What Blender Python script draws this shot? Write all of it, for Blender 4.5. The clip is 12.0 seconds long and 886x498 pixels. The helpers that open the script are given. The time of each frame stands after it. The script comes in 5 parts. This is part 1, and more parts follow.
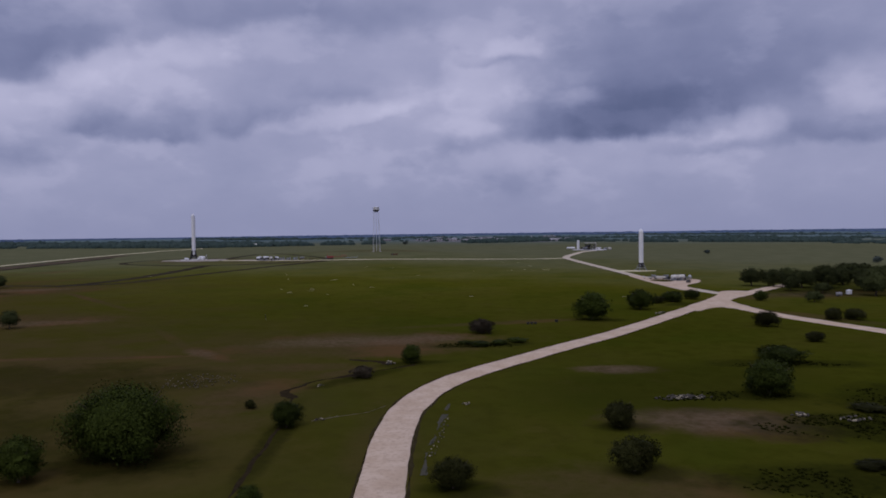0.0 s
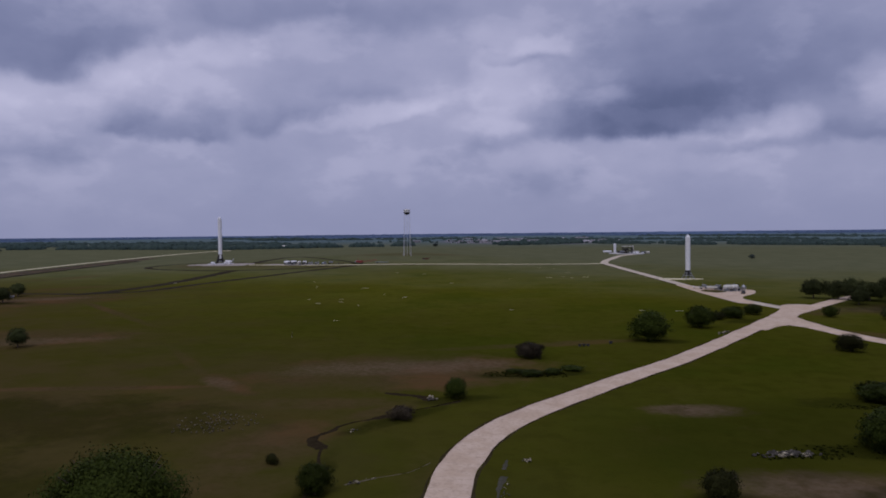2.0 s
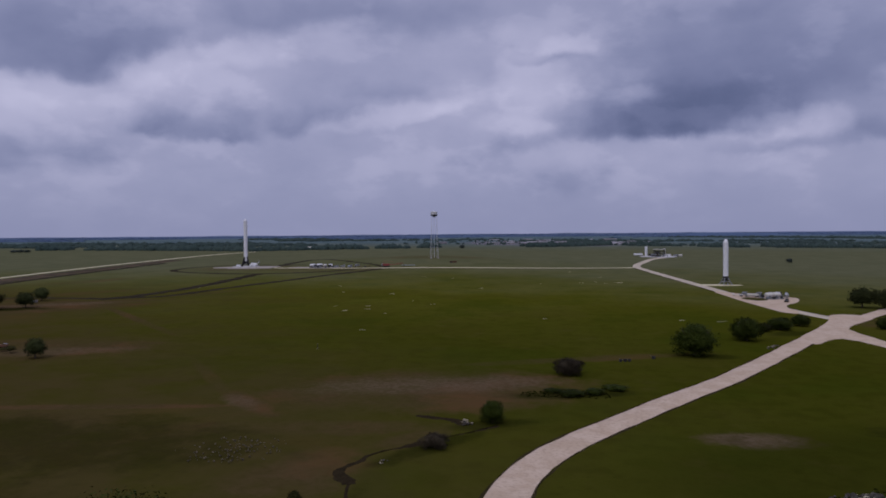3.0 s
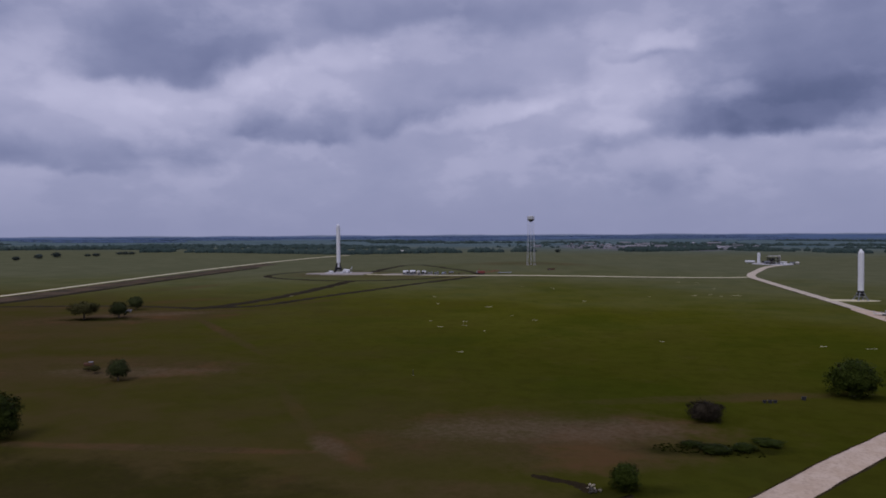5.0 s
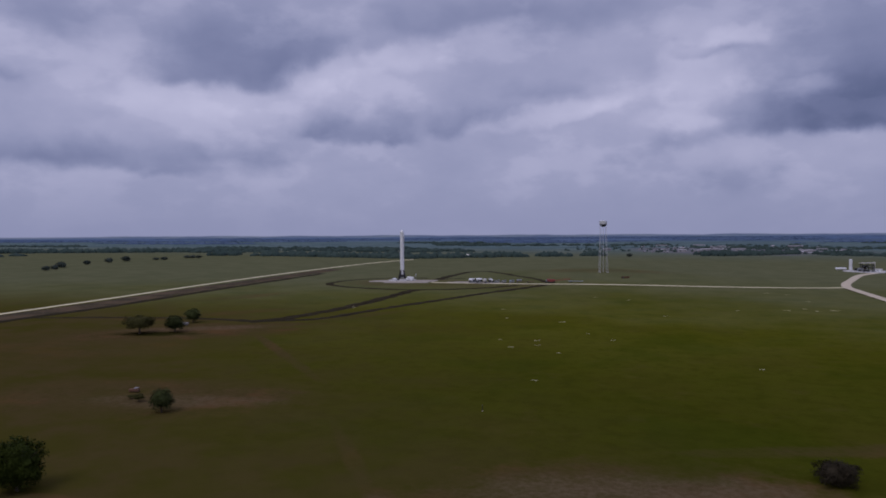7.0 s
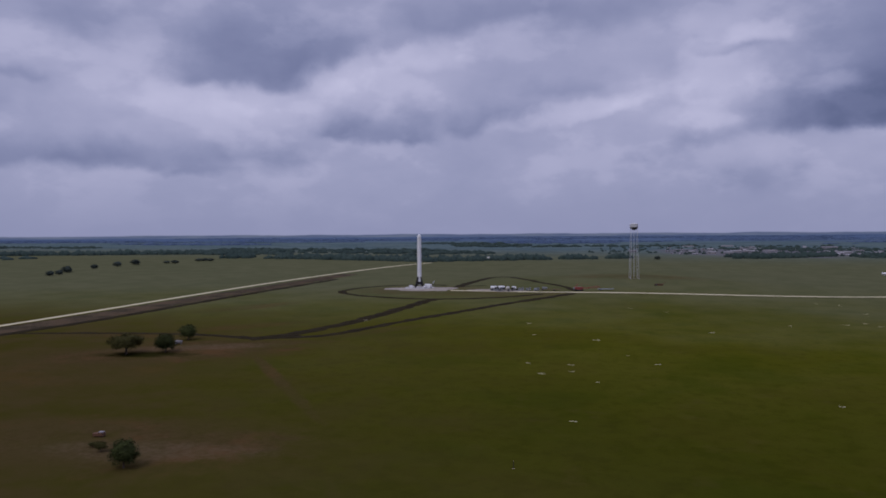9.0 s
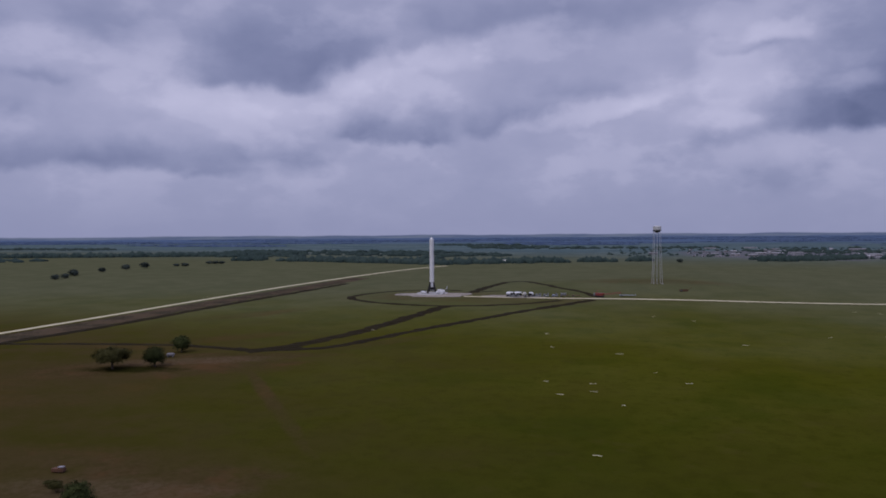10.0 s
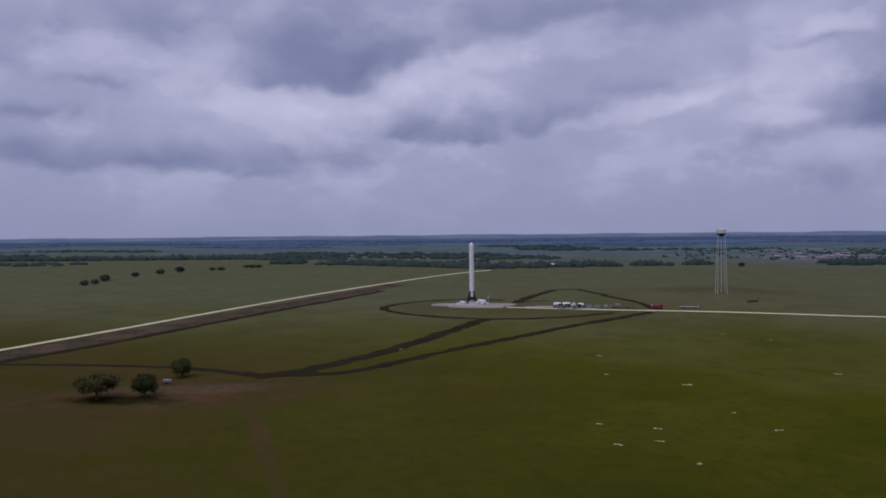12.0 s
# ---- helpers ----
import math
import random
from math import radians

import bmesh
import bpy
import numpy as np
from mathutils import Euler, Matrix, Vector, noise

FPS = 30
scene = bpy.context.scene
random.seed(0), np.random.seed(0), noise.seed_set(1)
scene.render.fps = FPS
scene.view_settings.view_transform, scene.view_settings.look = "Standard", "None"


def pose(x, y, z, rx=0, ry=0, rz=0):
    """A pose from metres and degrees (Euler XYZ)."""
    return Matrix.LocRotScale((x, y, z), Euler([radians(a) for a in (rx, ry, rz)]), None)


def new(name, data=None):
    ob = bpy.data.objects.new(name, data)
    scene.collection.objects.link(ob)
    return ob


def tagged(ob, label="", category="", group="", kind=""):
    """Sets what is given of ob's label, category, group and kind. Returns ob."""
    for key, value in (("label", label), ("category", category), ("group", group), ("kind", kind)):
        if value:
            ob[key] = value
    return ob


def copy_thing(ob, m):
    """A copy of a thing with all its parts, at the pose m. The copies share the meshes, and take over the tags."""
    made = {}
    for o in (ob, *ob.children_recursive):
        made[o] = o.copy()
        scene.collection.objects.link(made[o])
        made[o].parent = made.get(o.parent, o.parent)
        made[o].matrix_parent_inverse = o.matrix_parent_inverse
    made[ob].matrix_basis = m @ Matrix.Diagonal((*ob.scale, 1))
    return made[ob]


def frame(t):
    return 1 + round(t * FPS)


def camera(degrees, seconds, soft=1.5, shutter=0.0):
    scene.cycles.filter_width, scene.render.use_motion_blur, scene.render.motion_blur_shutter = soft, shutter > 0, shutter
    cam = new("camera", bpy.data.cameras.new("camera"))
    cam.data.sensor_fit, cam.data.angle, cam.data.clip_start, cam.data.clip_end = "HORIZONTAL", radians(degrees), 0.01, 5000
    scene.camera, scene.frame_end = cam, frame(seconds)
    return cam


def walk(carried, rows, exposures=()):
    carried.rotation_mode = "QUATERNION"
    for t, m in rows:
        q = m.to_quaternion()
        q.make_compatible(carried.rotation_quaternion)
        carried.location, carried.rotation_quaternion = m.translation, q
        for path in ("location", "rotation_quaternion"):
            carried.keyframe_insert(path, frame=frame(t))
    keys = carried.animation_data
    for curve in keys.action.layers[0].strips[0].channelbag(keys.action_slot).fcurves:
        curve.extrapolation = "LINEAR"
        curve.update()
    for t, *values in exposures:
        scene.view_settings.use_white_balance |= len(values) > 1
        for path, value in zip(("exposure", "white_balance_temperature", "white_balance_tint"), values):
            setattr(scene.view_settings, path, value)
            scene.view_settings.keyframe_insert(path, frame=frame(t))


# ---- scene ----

# Camera: seconds, x, y, z, yaw, pitch, roll
cam = camera(59.97, 12.0, soft=1.8)
ROWS = [
    (0.0, -0.56, 0.14, 35.74, 0.03, -1.23, -0.75),
    (0.5, -1.78, 6.34, 37.22, -0.00, -1.29, -0.67),
    (1.0, -3.24, 14.24, 38.39, 0.69, -1.30, -0.64),
    (1.5, -4.86, 22.12, 39.79, 1.42, -1.24, -0.64),
    (2.0, -6.52, 29.61, 40.93, 2.08, -1.29, -0.61),
    (2.5, -7.99, 36.87, 42.23, 2.71, -1.31, -0.54),
    (3.0, -9.82, 44.35, 43.91, 3.96, -1.28, -0.46),
    (3.2, -10.64, 47.21, 44.56, 4.65, -1.27, -0.43),
    (5.0, -18.69, 74.71, 49.58, 10.70, -1.23, -0.28),
    (5.5, -20.37, 82.56, 50.99, 12.32, -1.20, -0.25),
    (6.0, -22.84, 89.95, 52.45, 13.93, -1.20, -0.27),
    (6.5, -24.59, 96.40, 54.06, 15.05, -1.22, -0.28),
    (7.0, -27.01, 103.87, 55.57, 15.52, -1.22, -0.28),
    (7.2, -27.85, 107.10, 56.05, 15.72, -1.23, -0.28),
    (9.0, -39.92, 147.58, 60.41, 16.94, -1.30, -0.36),
    (9.5, -42.92, 161.85, 61.57, 18.01, -1.27, -0.38),
    (10.0, -45.41, 176.80, 62.40, 18.24, -1.24, -0.39),
    (10.5, -48.50, 191.25, 63.22, 18.80, -1.24, -0.37),
    (11.0, -51.14, 205.42, 64.00, 19.75, -1.19, -0.35),
    (11.5, -53.28, 219.26, 64.73, 20.80, -1.23, -0.49),
    (12.0, -56.48, 229.19, 66.28, 21.85, -1.24, -0.54),
]
walk(cam, [(t, pose(x, y, z, 90 + pitch, 0, yaw) @ pose(0, 0, 0, 0, 0, roll)) for t, x, y, z, yaw, pitch, roll in ROWS],
     [(0.0, -0.08), (5.0, -0.06), (9.0, -0.02), (12.0, 0.0)])

# ------------------------------------------------------------------ sky
SKY_GAIN = 0.96
SUN_POWER = 0.9


def chain(tree):
    """Short hands for node trees: add a node, do sums."""
    nodes, links = tree.nodes, tree.links

    def put(sock, value):
        if isinstance(value, bpy.types.NodeSocket):
            links.new(value, sock)
        else:
            sock.default_value = value

    def add(kind, **props):
        n = nodes.new(kind)
        for k, v in props.items():
            if k == "operation":
                n.operation = v
            elif k == "noise_dimensions":
                n.noise_dimensions = v
            elif k == "sky_type":
                n.sky_type = v
            elif k == "data_type":
                n.data_type = v
            elif k == "blend_type":
                n.blend_type = v
            elif k == "interpolation_type":
                n.interpolation_type = v
        return n

    def calc(op, a, b=0.0, c=0.0):
        n = add("ShaderNodeMath", operation=op)
        for i, v in enumerate((a, b, c)):
            put(n.inputs[i], v)
        return n.outputs[0]

    def mix(fac, a, b, blend="MIX"):
        n = add("ShaderNodeMix", data_type="RGBA", blend_type=blend)
        put(n.inputs[0], fac)
        for i, v in ((6, a), (7, b)):
            put(n.inputs[i], v if isinstance(v, bpy.types.NodeSocket) else (*v, 1.0))
        return n.outputs[2]

    def ramp(v, lo, hi, to0=0.0, to1=1.0):
        n = add("ShaderNodeMapRange", interpolation_type="SMOOTHSTEP")
        for i, q in enumerate((v, lo, hi, to0, to1)):
            put(n.inputs[i], q)
        return n.outputs[0]

    def fuzz(vec, scale, detail=4.0, rough=0.55):
        n = add("ShaderNodeTexNoise")
        if vec is not None:
            links.new(vec, n.inputs["Vector"])
        n.inputs["Scale"].default_value, n.inputs["Detail"].default_value, n.inputs["Roughness"].default_value = scale, detail, rough
        return n.outputs["Fac"], n.outputs["Color"]

    return add, put, calc, mix, ramp, fuzz


# Cloud masses: azimuth (left of ahead), elevation of the flat base, half width, height (degrees), weight, softness and slope of the base
DARK_CLOUDS = [
    (-13.0, 6.75, 9.0, 3.9, 0.45, 0.45, 0.0), (-18.5, 8.2, 12.5, 9.0, 0.30, 1.8, 0.0), (-27.5, 5.7, 4.8, 2.0, 0.26, 0.4, 0.0), (-20.0, 5.4, 4.2, 0.8, 0.14, 0.3, 0.0),
    (-1.8, 5.9, 3.4, 1.1, 0.16, 0.4, -0.14), (-5.4, 2.4, 3.0, 3.0, 0.14, 1.1, 0.0), (-4.0, 12.4, 2.7, 0.7, 0.17, 0.25, -0.04), (2.6, 4.9, 1.6, 0.5, 0.08, 0.3, 0.0),
    (5.0, 14.2, 5.6, 3.0, 0.14, 0.6, 0.0), (8.6, 9.8, 3.6, 1.3, 0.12, 0.5, -0.12), (-15.0, 14.4, 6.0, 2.4, 0.10, 0.6, 0.0),
]
DARK_CLOUDS_WEST = [
    (22.0, 6.6, 5.4, 2.5, 0.30, 0.32, 0.10), (13.6, 7.3, 3.4, 1.9, 0.22, 0.5, -0.22), (31.2, 10.5, 5.6, 6.5, 0.28, 0.5, 0.0), (22.5, 12.9, 6.6, 4.0, 0.22, 0.5, -0.22),
    (12.5, 14.9, 6.0, 3.0, 0.18, 0.6, -0.14), (37.5, 4.2, 7.4, 1.9, 0.19, 0.35, 0.0), (29.5, 5.0, 4.6, 1.5, 0.16, 0.45, 0.06), (46.5, 4.6, 7.0, 1.9, 0.22, 0.45, 0.0),
    (49.5, 7.6, 3.6, 1.2, 0.20, 0.4, 0.0), (51.0, 11.0, 3.2, 5.0, 0.20, 0.8, 0.0), (45.8, 10.2, 2.0, 0.9, 0.14, 0.35, 0.0), (41.0, 13.6, 5.0, 3.0, 0.14, 0.6, 0.0),
]
# Bright breaks: azimuth, elevation, half width, half height, weight, slope
BRIGHT_CLOUDS = [
    (-2.4, 11.0, 1.9, 1.6, 0.30, 0.0), (-5.4, 13.4, 1.6, 0.5, 0.22, 0.0), (-9.6, 9.9, 1.6, 0.5, 0.24, 0.0), (8.0, 8.5, 3.8, 0.6, 0.30, -0.18), (2.5, 8.6, 5.2, 2.0, 0.16, 0.0),
    (-21.0, 7.1, 2.8, 0.7, 0.30, 0.0), (-28.8, 9.6, 1.8, 1.3, 0.26, 0.0), (-13.0, 5.4, 6.5, 0.9, 0.12, 0.0), (1.5, 13.3, 5.0, 1.4, 0.14, 0.0), (-1.0, 7.6, 2.2, 0.6, 0.14, 0.0),
]
BRIGHT_CLOUDS_WEST = [
    (18.4, 13.1, 3.2, 1.1, 0.28, 0.0), (24.8, 11.3, 2.2, 1.0, 0.28, 0.0), (20.5, 11.0, 5.0, 1.8, 0.20, 0.0), (28.0, 9.5, 4.2, 1.4, 0.22, 0.0), (32.5, 8.5, 4.6, 1.4, 0.18, 0.0),
    (22.0, 15.0, 2.4, 0.9, 0.18, 0.0), (36.0, 10.9, 5.0, 1.8, 0.16, 0.0), (41.0, 8.5, 3.2, 1.3, 0.14, 0.0), (46.0, 12.3, 4.0, 1.0, 0.16, 0.0), (38.0, 6.9, 2.6, 0.7, 0.12, 0.0),
]

world = bpy.data.worlds.new("overcast_sky")
scene.world = world
world.use_nodes = True
wt = world.node_tree
wt.nodes.clear()
add, put, calc, mix, ramp, fuzz = chain(wt)
coord = add("ShaderNodeTexCoord").outputs["Generated"]
sep = add("ShaderNodeSeparateXYZ")
put(sep.inputs[0], coord)
dx, dy, dz = sep.outputs
az = calc("MULTIPLY", calc("ARCTAN2", calc("MULTIPLY", dx, -1.0), dy), 57.2958)
el = calc("MULTIPLY", calc("ARCSINE", dz), 57.2958)
# uneven edges: directions are pushed about by two scales of noise
wide, wide_c = fuzz(coord, 9.0, 2.0, 0.5)
sepw = add("ShaderNodeSeparateColor")
put(sepw.inputs[0], wide_c)
curl, curl_c = fuzz(coord, 22.0, 4.0, 0.52)
sepc = add("ShaderNodeSeparateColor")
put(sepc.inputs[0], curl_c)
az_w = calc("ADD", az, calc("ADD", calc("MULTIPLY", calc("SUBTRACT", sepw.outputs[0], 0.5), 5.0), calc("MULTIPLY", calc("SUBTRACT", sepc.outputs[0], 0.5), 4.2)))
el_w = calc("ADD", el, calc("ADD", calc("MULTIPLY", calc("SUBTRACT", sepw.outputs[1], 0.5), 1.7), calc("MULTIPLY", calc("SUBTRACT", sepc.outputs[1], 0.5), 1.7)))


def flat_based(rows):
    """Grey clouds: even below, with a flat base, and melting away above."""
    total = 0.0
    for a, e, w, h, k, soft, slope in rows:
        u = calc("ABSOLUTE", calc("SUBTRACT", az_w, a))
        v = calc("SUBTRACT", el_w, calc("ADD", e - slope * a, calc("MULTIPLY", az_w, slope)) if slope else e)
        body = calc("MULTIPLY", ramp(v, -soft, soft), ramp(v, h * 0.15, h * 1.25, 1.0, 0.0))
        total = calc("ADD", total, calc("MULTIPLY", calc("MULTIPLY", body, ramp(u, w * 0.35, w * 1.15, 1.0, 0.0)), k))
    return total


def puffs(rows):
    """Bright breaks between the clouds."""
    total = 0.0
    for a, e, w, h, k, slope in rows:
        u = calc("DIVIDE", calc("SUBTRACT", az_w, a), w * 1.55)
        v = calc("DIVIDE", calc("SUBTRACT", el_w, calc("ADD", e - slope * a, calc("MULTIPLY", az_w, slope)) if slope else e), h * 1.6)
        r2 = calc("ADD", calc("MULTIPLY", u, u), calc("MULTIPLY", v, v))
        total = calc("ADD", total, calc("MULTIPLY", ramp(r2, 0.0, 1.3, 1.0, 0.0), k))
    return total


# broken deck: slow swells and finer billows
squash = add("ShaderNodeVectorMath", operation="MULTIPLY")
put(squash.inputs[0], coord)
put(squash.inputs[1], (1.0, 1.0, 1.9))
swell, _ = fuzz(squash.outputs[0], 4.0, 2.0, 0.5)
puff, _ = fuzz(squash.outputs[0], 9.0, 5.0, 0.52)
crisp = ramp(puff, 0.50, 0.60)
tone = calc("ADD", 0.575, calc("MULTIPLY", calc("SUBTRACT", swell, 0.5), 0.14))
tone = calc("ADD", tone, calc("MULTIPLY", calc("SUBTRACT", puff, 0.5), 0.28))
tone = calc("ADD", tone, calc("MULTIPLY", calc("SUBTRACT", crisp, 0.5), 0.05))
tone = calc("ADD", tone, calc("MULTIPLY", puffs(BRIGHT_CLOUDS + BRIGHT_CLOUDS_WEST), 0.52))
tone = calc("SUBTRACT", tone, calc("MULTIPLY", flat_based(DARK_CLOUDS + DARK_CLOUDS_WEST), 0.85))
# the deck melts into even haze over the skyline
tone = calc("ADD", calc("MULTIPLY", calc("SUBTRACT", tone, 0.44), ramp(el, 0.0, 4.5, 0.2, 1.0)), 0.44)
band = add("ShaderNodeValToRGB")
band.color_ramp.interpolation = "B_SPLINE"
stops = band.color_ramp.elements
stops[0].position, stops[0].color = 0.0, (0.085, 0.105, 0.205, 1)
stops[1].position, stops[1].color = 1.0, (0.70, 0.66, 0.84, 1)
for where, colour in ((0.22, (0.170, 0.185, 0.325, 1)), (0.45, (0.285, 0.295, 0.455, 1)), (0.70, (0.450, 0.435, 0.605, 1))):
    stop = stops.new(where)
    stop.color = colour
put(band.inputs[0], tone)
# overcast law: the zenith is brighter than the skyline
lift = ramp(el, 18.0, 80.0, 1.0, 1.9)
clouds = mix(1.0, band.outputs[0], (0.955, 1.0, 1.045), "MULTIPLY")
scaled = add("ShaderNodeVectorMath", operation="SCALE")
put(scaled.inputs[0], clouds)
put(scaled.inputs["Scale"], calc("MULTIPLY", lift, SKY_GAIN))
sky = add("ShaderNodeTexSky", sky_type="NISHITA")
sky.sun_disc, sky.sun_elevation, sky.sun_rotation = False, radians(52), radians(160)
sky_bg = add("ShaderNodeBackground")
put(sky_bg.inputs["Color"], sky.outputs[0])
sky_bg.inputs["Strength"].default_value = 0.05
cloud_bg = add("ShaderNodeBackground")
put(cloud_bg.inputs["Color"], scaled.outputs[0])
cover = add("ShaderNodeMixShader")
cover.inputs[0].default_value = 0.97
wt.links.new(sky_bg.outputs[0], cover.inputs[1])
wt.links.new(cloud_bg.outputs[0], cover.inputs[2])
# land past the built ground: hazy blue woods and fields
stretch = add("ShaderNodeVectorMath", operation="MULTIPLY")
put(stretch.inputs[0], coord)
put(stretch.inputs[1], (1.0, 1.0, 24.0))
streak, _ = fuzz(stretch.outputs[0], 16.0, 5.0, 0.6)
far_land = mix(ramp(streak, 0.40, 0.62), (0.085, 0.110, 0.200), (0.120, 0.145, 0.225))
land_bg = add("ShaderNodeBackground")
put(land_bg.inputs["Color"], far_land)
skyline, _ = fuzz(coord, 14.0, 4.0, 0.5)
edge = calc("ADD", el, calc("MULTIPLY", calc("SUBTRACT", skyline, 0.5), 0.22))
split = add("ShaderNodeMixShader")
put(split.inputs[0], ramp(edge, -0.23, -0.13))
wt.links.new(land_bg.outputs[0], split.inputs[1])
wt.links.new(cover.outputs[0], split.inputs[2])
wt.links.new(split.outputs[0], add("ShaderNodeOutputWorld").inputs[0])

sun = new("sun", bpy.data.lights.new("sun", "SUN"))
sun.data.energy, sun.data.angle, sun.data.color = SUN_POWER, radians(25), (1.0, 0.95, 0.9)
sun.matrix_world = pose(0, 0, 300, 38, 0, 160 - 180)

# ------------------------------------------------------------------ materials


def material(name, colours, scale=1.0, rough=0.8, metal=0.0, bump=0.0, fine=6.0, per_object=0.0, space="Object", spec=0.5):
    """Two or three base colours mixed at two scales of noise, with relief and uneven gloss."""
    m = bpy.data.materials.new(name)
    m.use_nodes = True
    t = m.node_tree
    bsdf = t.nodes["Principled BSDF"]
    add, put, calc, mix, ramp, fuzz = chain(t)
    vec = add("ShaderNodeTexCoord").outputs[space]
    a, _ = fuzz(vec, scale, 5.0, 0.6)
    b, _ = fuzz(vec, scale * fine, 4.0, 0.6)
    colour = mix(ramp(a, 0.35, 0.65), colours[0], colours[1])
    colour = mix(calc("MULTIPLY", ramp(b, 0.45, 0.7), 0.55), colour, colours[-1])
    if per_object:
        info = add("ShaderNodeObjectInfo")
        shift = add("ShaderNodeHueSaturation")
        put(shift.inputs["Value"], ramp(info.outputs["Random"], 0.0, 1.0, 1.0 - per_object, 1.0 + per_object))
        put(shift.inputs["Color"], colour)
        colour = shift.outputs[0]
    put(bsdf.inputs["Base Color"], colour)
    put(bsdf.inputs["Roughness"], ramp(b, 0.2, 0.8, max(rough - 0.1, 0.05), min(rough + 0.1, 1.0)))
    bsdf.inputs["Metallic"].default_value = metal
    bsdf.inputs["Specular IOR Level"].default_value = spec
    if bump:
        n = add("ShaderNodeBump")
        n.inputs["Strength"].default_value, n.inputs["Distance"].default_value = 0.6, bump
        put(n.inputs["Height"], b)
        put(bsdf.inputs["Normal"], n.outputs[0])
    return m


M_GRAVEL = material("pale_caliche_gravel", [(0.47, 0.355, 0.25), (0.55, 0.43, 0.32), (0.34, 0.255, 0.18)], 0.16, 0.95, 0, 0.02, 7, spec=0.05)
M_GRAVEL_GREY = material("grey_crushed_limestone", [(0.44, 0.37, 0.275), (0.52, 0.445, 0.34), (0.33, 0.275, 0.20)], 0.16, 0.95, 0, 0.02, 7, spec=0.05)
M_GRAVEL_PALE = material("pale_yellow_gravel", [(0.55, 0.49, 0.31), (0.62, 0.55, 0.37), (0.44, 0.39, 0.24)], 0.09, 0.95, 0, 0.015, 14, spec=0.05)
M_SLAB = material("bleached_limestone", [(0.58, 0.53, 0.34), (0.48, 0.43, 0.26), (0.32, 0.29, 0.16)], 0.5, 0.9, 0, 0.02, 6, 0.2, spec=0.05)
M_DARK_VERGE = material("dark_road_verge", [(0.030, 0.024, 0.010), (0.046, 0.036, 0.018), (0.018, 0.016, 0.006)], 0.3, 0.95, 0, 0.05, 6, spec=0.0)
M_APRON = material("grey_crushed_stone", [(0.27, 0.235, 0.20), (0.36, 0.32, 0.27), (0.16, 0.13, 0.10)], 0.07, 0.95, 0, 0.02, 8, spec=0.05)
M_CONCRETE = material("weathered_concrete", [(0.46, 0.44, 0.42), (0.38, 0.36, 0.35), (0.30, 0.28, 0.27)], 0.15, 0.85, 0, 0.01, 9, spec=0.05)
M_SOIL = material("turned_soil_and_ditch_shade", [(0.018, 0.013, 0.004), (0.026, 0.019, 0.006), (0.012, 0.009, 0.002)], 0.10, 0.95, 0, 0.10, 9, spec=0.05)
M_DIRT = material("bare_brown_dirt", [(0.082, 0.055, 0.030), (0.036, 0.029, 0.014), (0.120, 0.090, 0.060)], 0.05, 0.95, 0, 0.08, 9, spec=0.05)
M_WHITE = material("white_painted_metal", [(0.78, 0.78, 0.79), (0.70, 0.70, 0.72), (0.60, 0.59, 0.58)], 0.35, 0.45, 0, 0.0, 5)
M_OFFWHITE = material("dusty_white_paint", [(0.66, 0.63, 0.56), (0.56, 0.53, 0.47), (0.40, 0.36, 0.30)], 0.5, 0.6, 0, 0.0, 5)
M_PALE = material("pale_grey_paint", [(0.58, 0.58, 0.59), (0.50, 0.50, 0.51), (0.42, 0.41, 0.40)], 0.5, 0.55, 0, 0.0, 5)
M_BLACK = material("soot_black_metal", [(0.020, 0.020, 0.022), (0.035, 0.034, 0.034), (0.06, 0.055, 0.05)], 0.8, 0.8, 0.0, 0.0, 5, spec=0.12)
M_STEEL = material("galvanised_steel", [(0.42, 0.43, 0.44), (0.34, 0.35, 0.36), (0.25, 0.24, 0.23)], 0.8, 0.45, 0.7, 0.0, 6)
M_GREY = material("grey_machine_paint", [(0.20, 0.21, 0.22), (0.15, 0.155, 0.16), (0.10, 0.10, 0.10)], 0.7, 0.55, 0.1, 0.0, 6)
M_RED = material("faded_red_paint", [(0.26, 0.036, 0.028), (0.20, 0.032, 0.024), (0.12, 0.038, 0.028)], 0.6, 0.5, 0, 0.0, 5)
M_BLUE = material("pale_blue_paint", [(0.34, 0.38, 0.46), (0.28, 0.32, 0.40), (0.22, 0.24, 0.27)], 0.6, 0.5, 0, 0.0, 5)
M_TYRE = material("tyre_rubber", [(0.02, 0.02, 0.02), (0.03, 0.03, 0.03), (0.05, 0.045, 0.04)], 2.0, 0.9, 0, 0.0, 5)
M_RUST = material("rusty_brown_steel", [(0.16, 0.07, 0.035), (0.11, 0.055, 0.03), (0.07, 0.05, 0.04)], 1.0, 0.8, 0.3, 0.0, 5)
M_GLASS = material("dark_window_glass", [(0.03, 0.035, 0.04), (0.02, 0.025, 0.03), (0.04, 0.045, 0.05)], 1.0, 0.15, 0, 0.0, 4)
M_ROOF = material("grey_sheet_roof", [(0.22, 0.21, 0.22), (0.16, 0.155, 0.16), (0.12, 0.11, 0.10)], 0.3, 0.6, 0.2, 0.0, 6, 0.5)
M_TOWN_ROOF = material("weathered_pale_roof", [(0.36, 0.345, 0.36), (0.28, 0.27, 0.285), (0.22, 0.21, 0.22)], 0.3, 0.7, 0, 0.0, 6, 0.3)
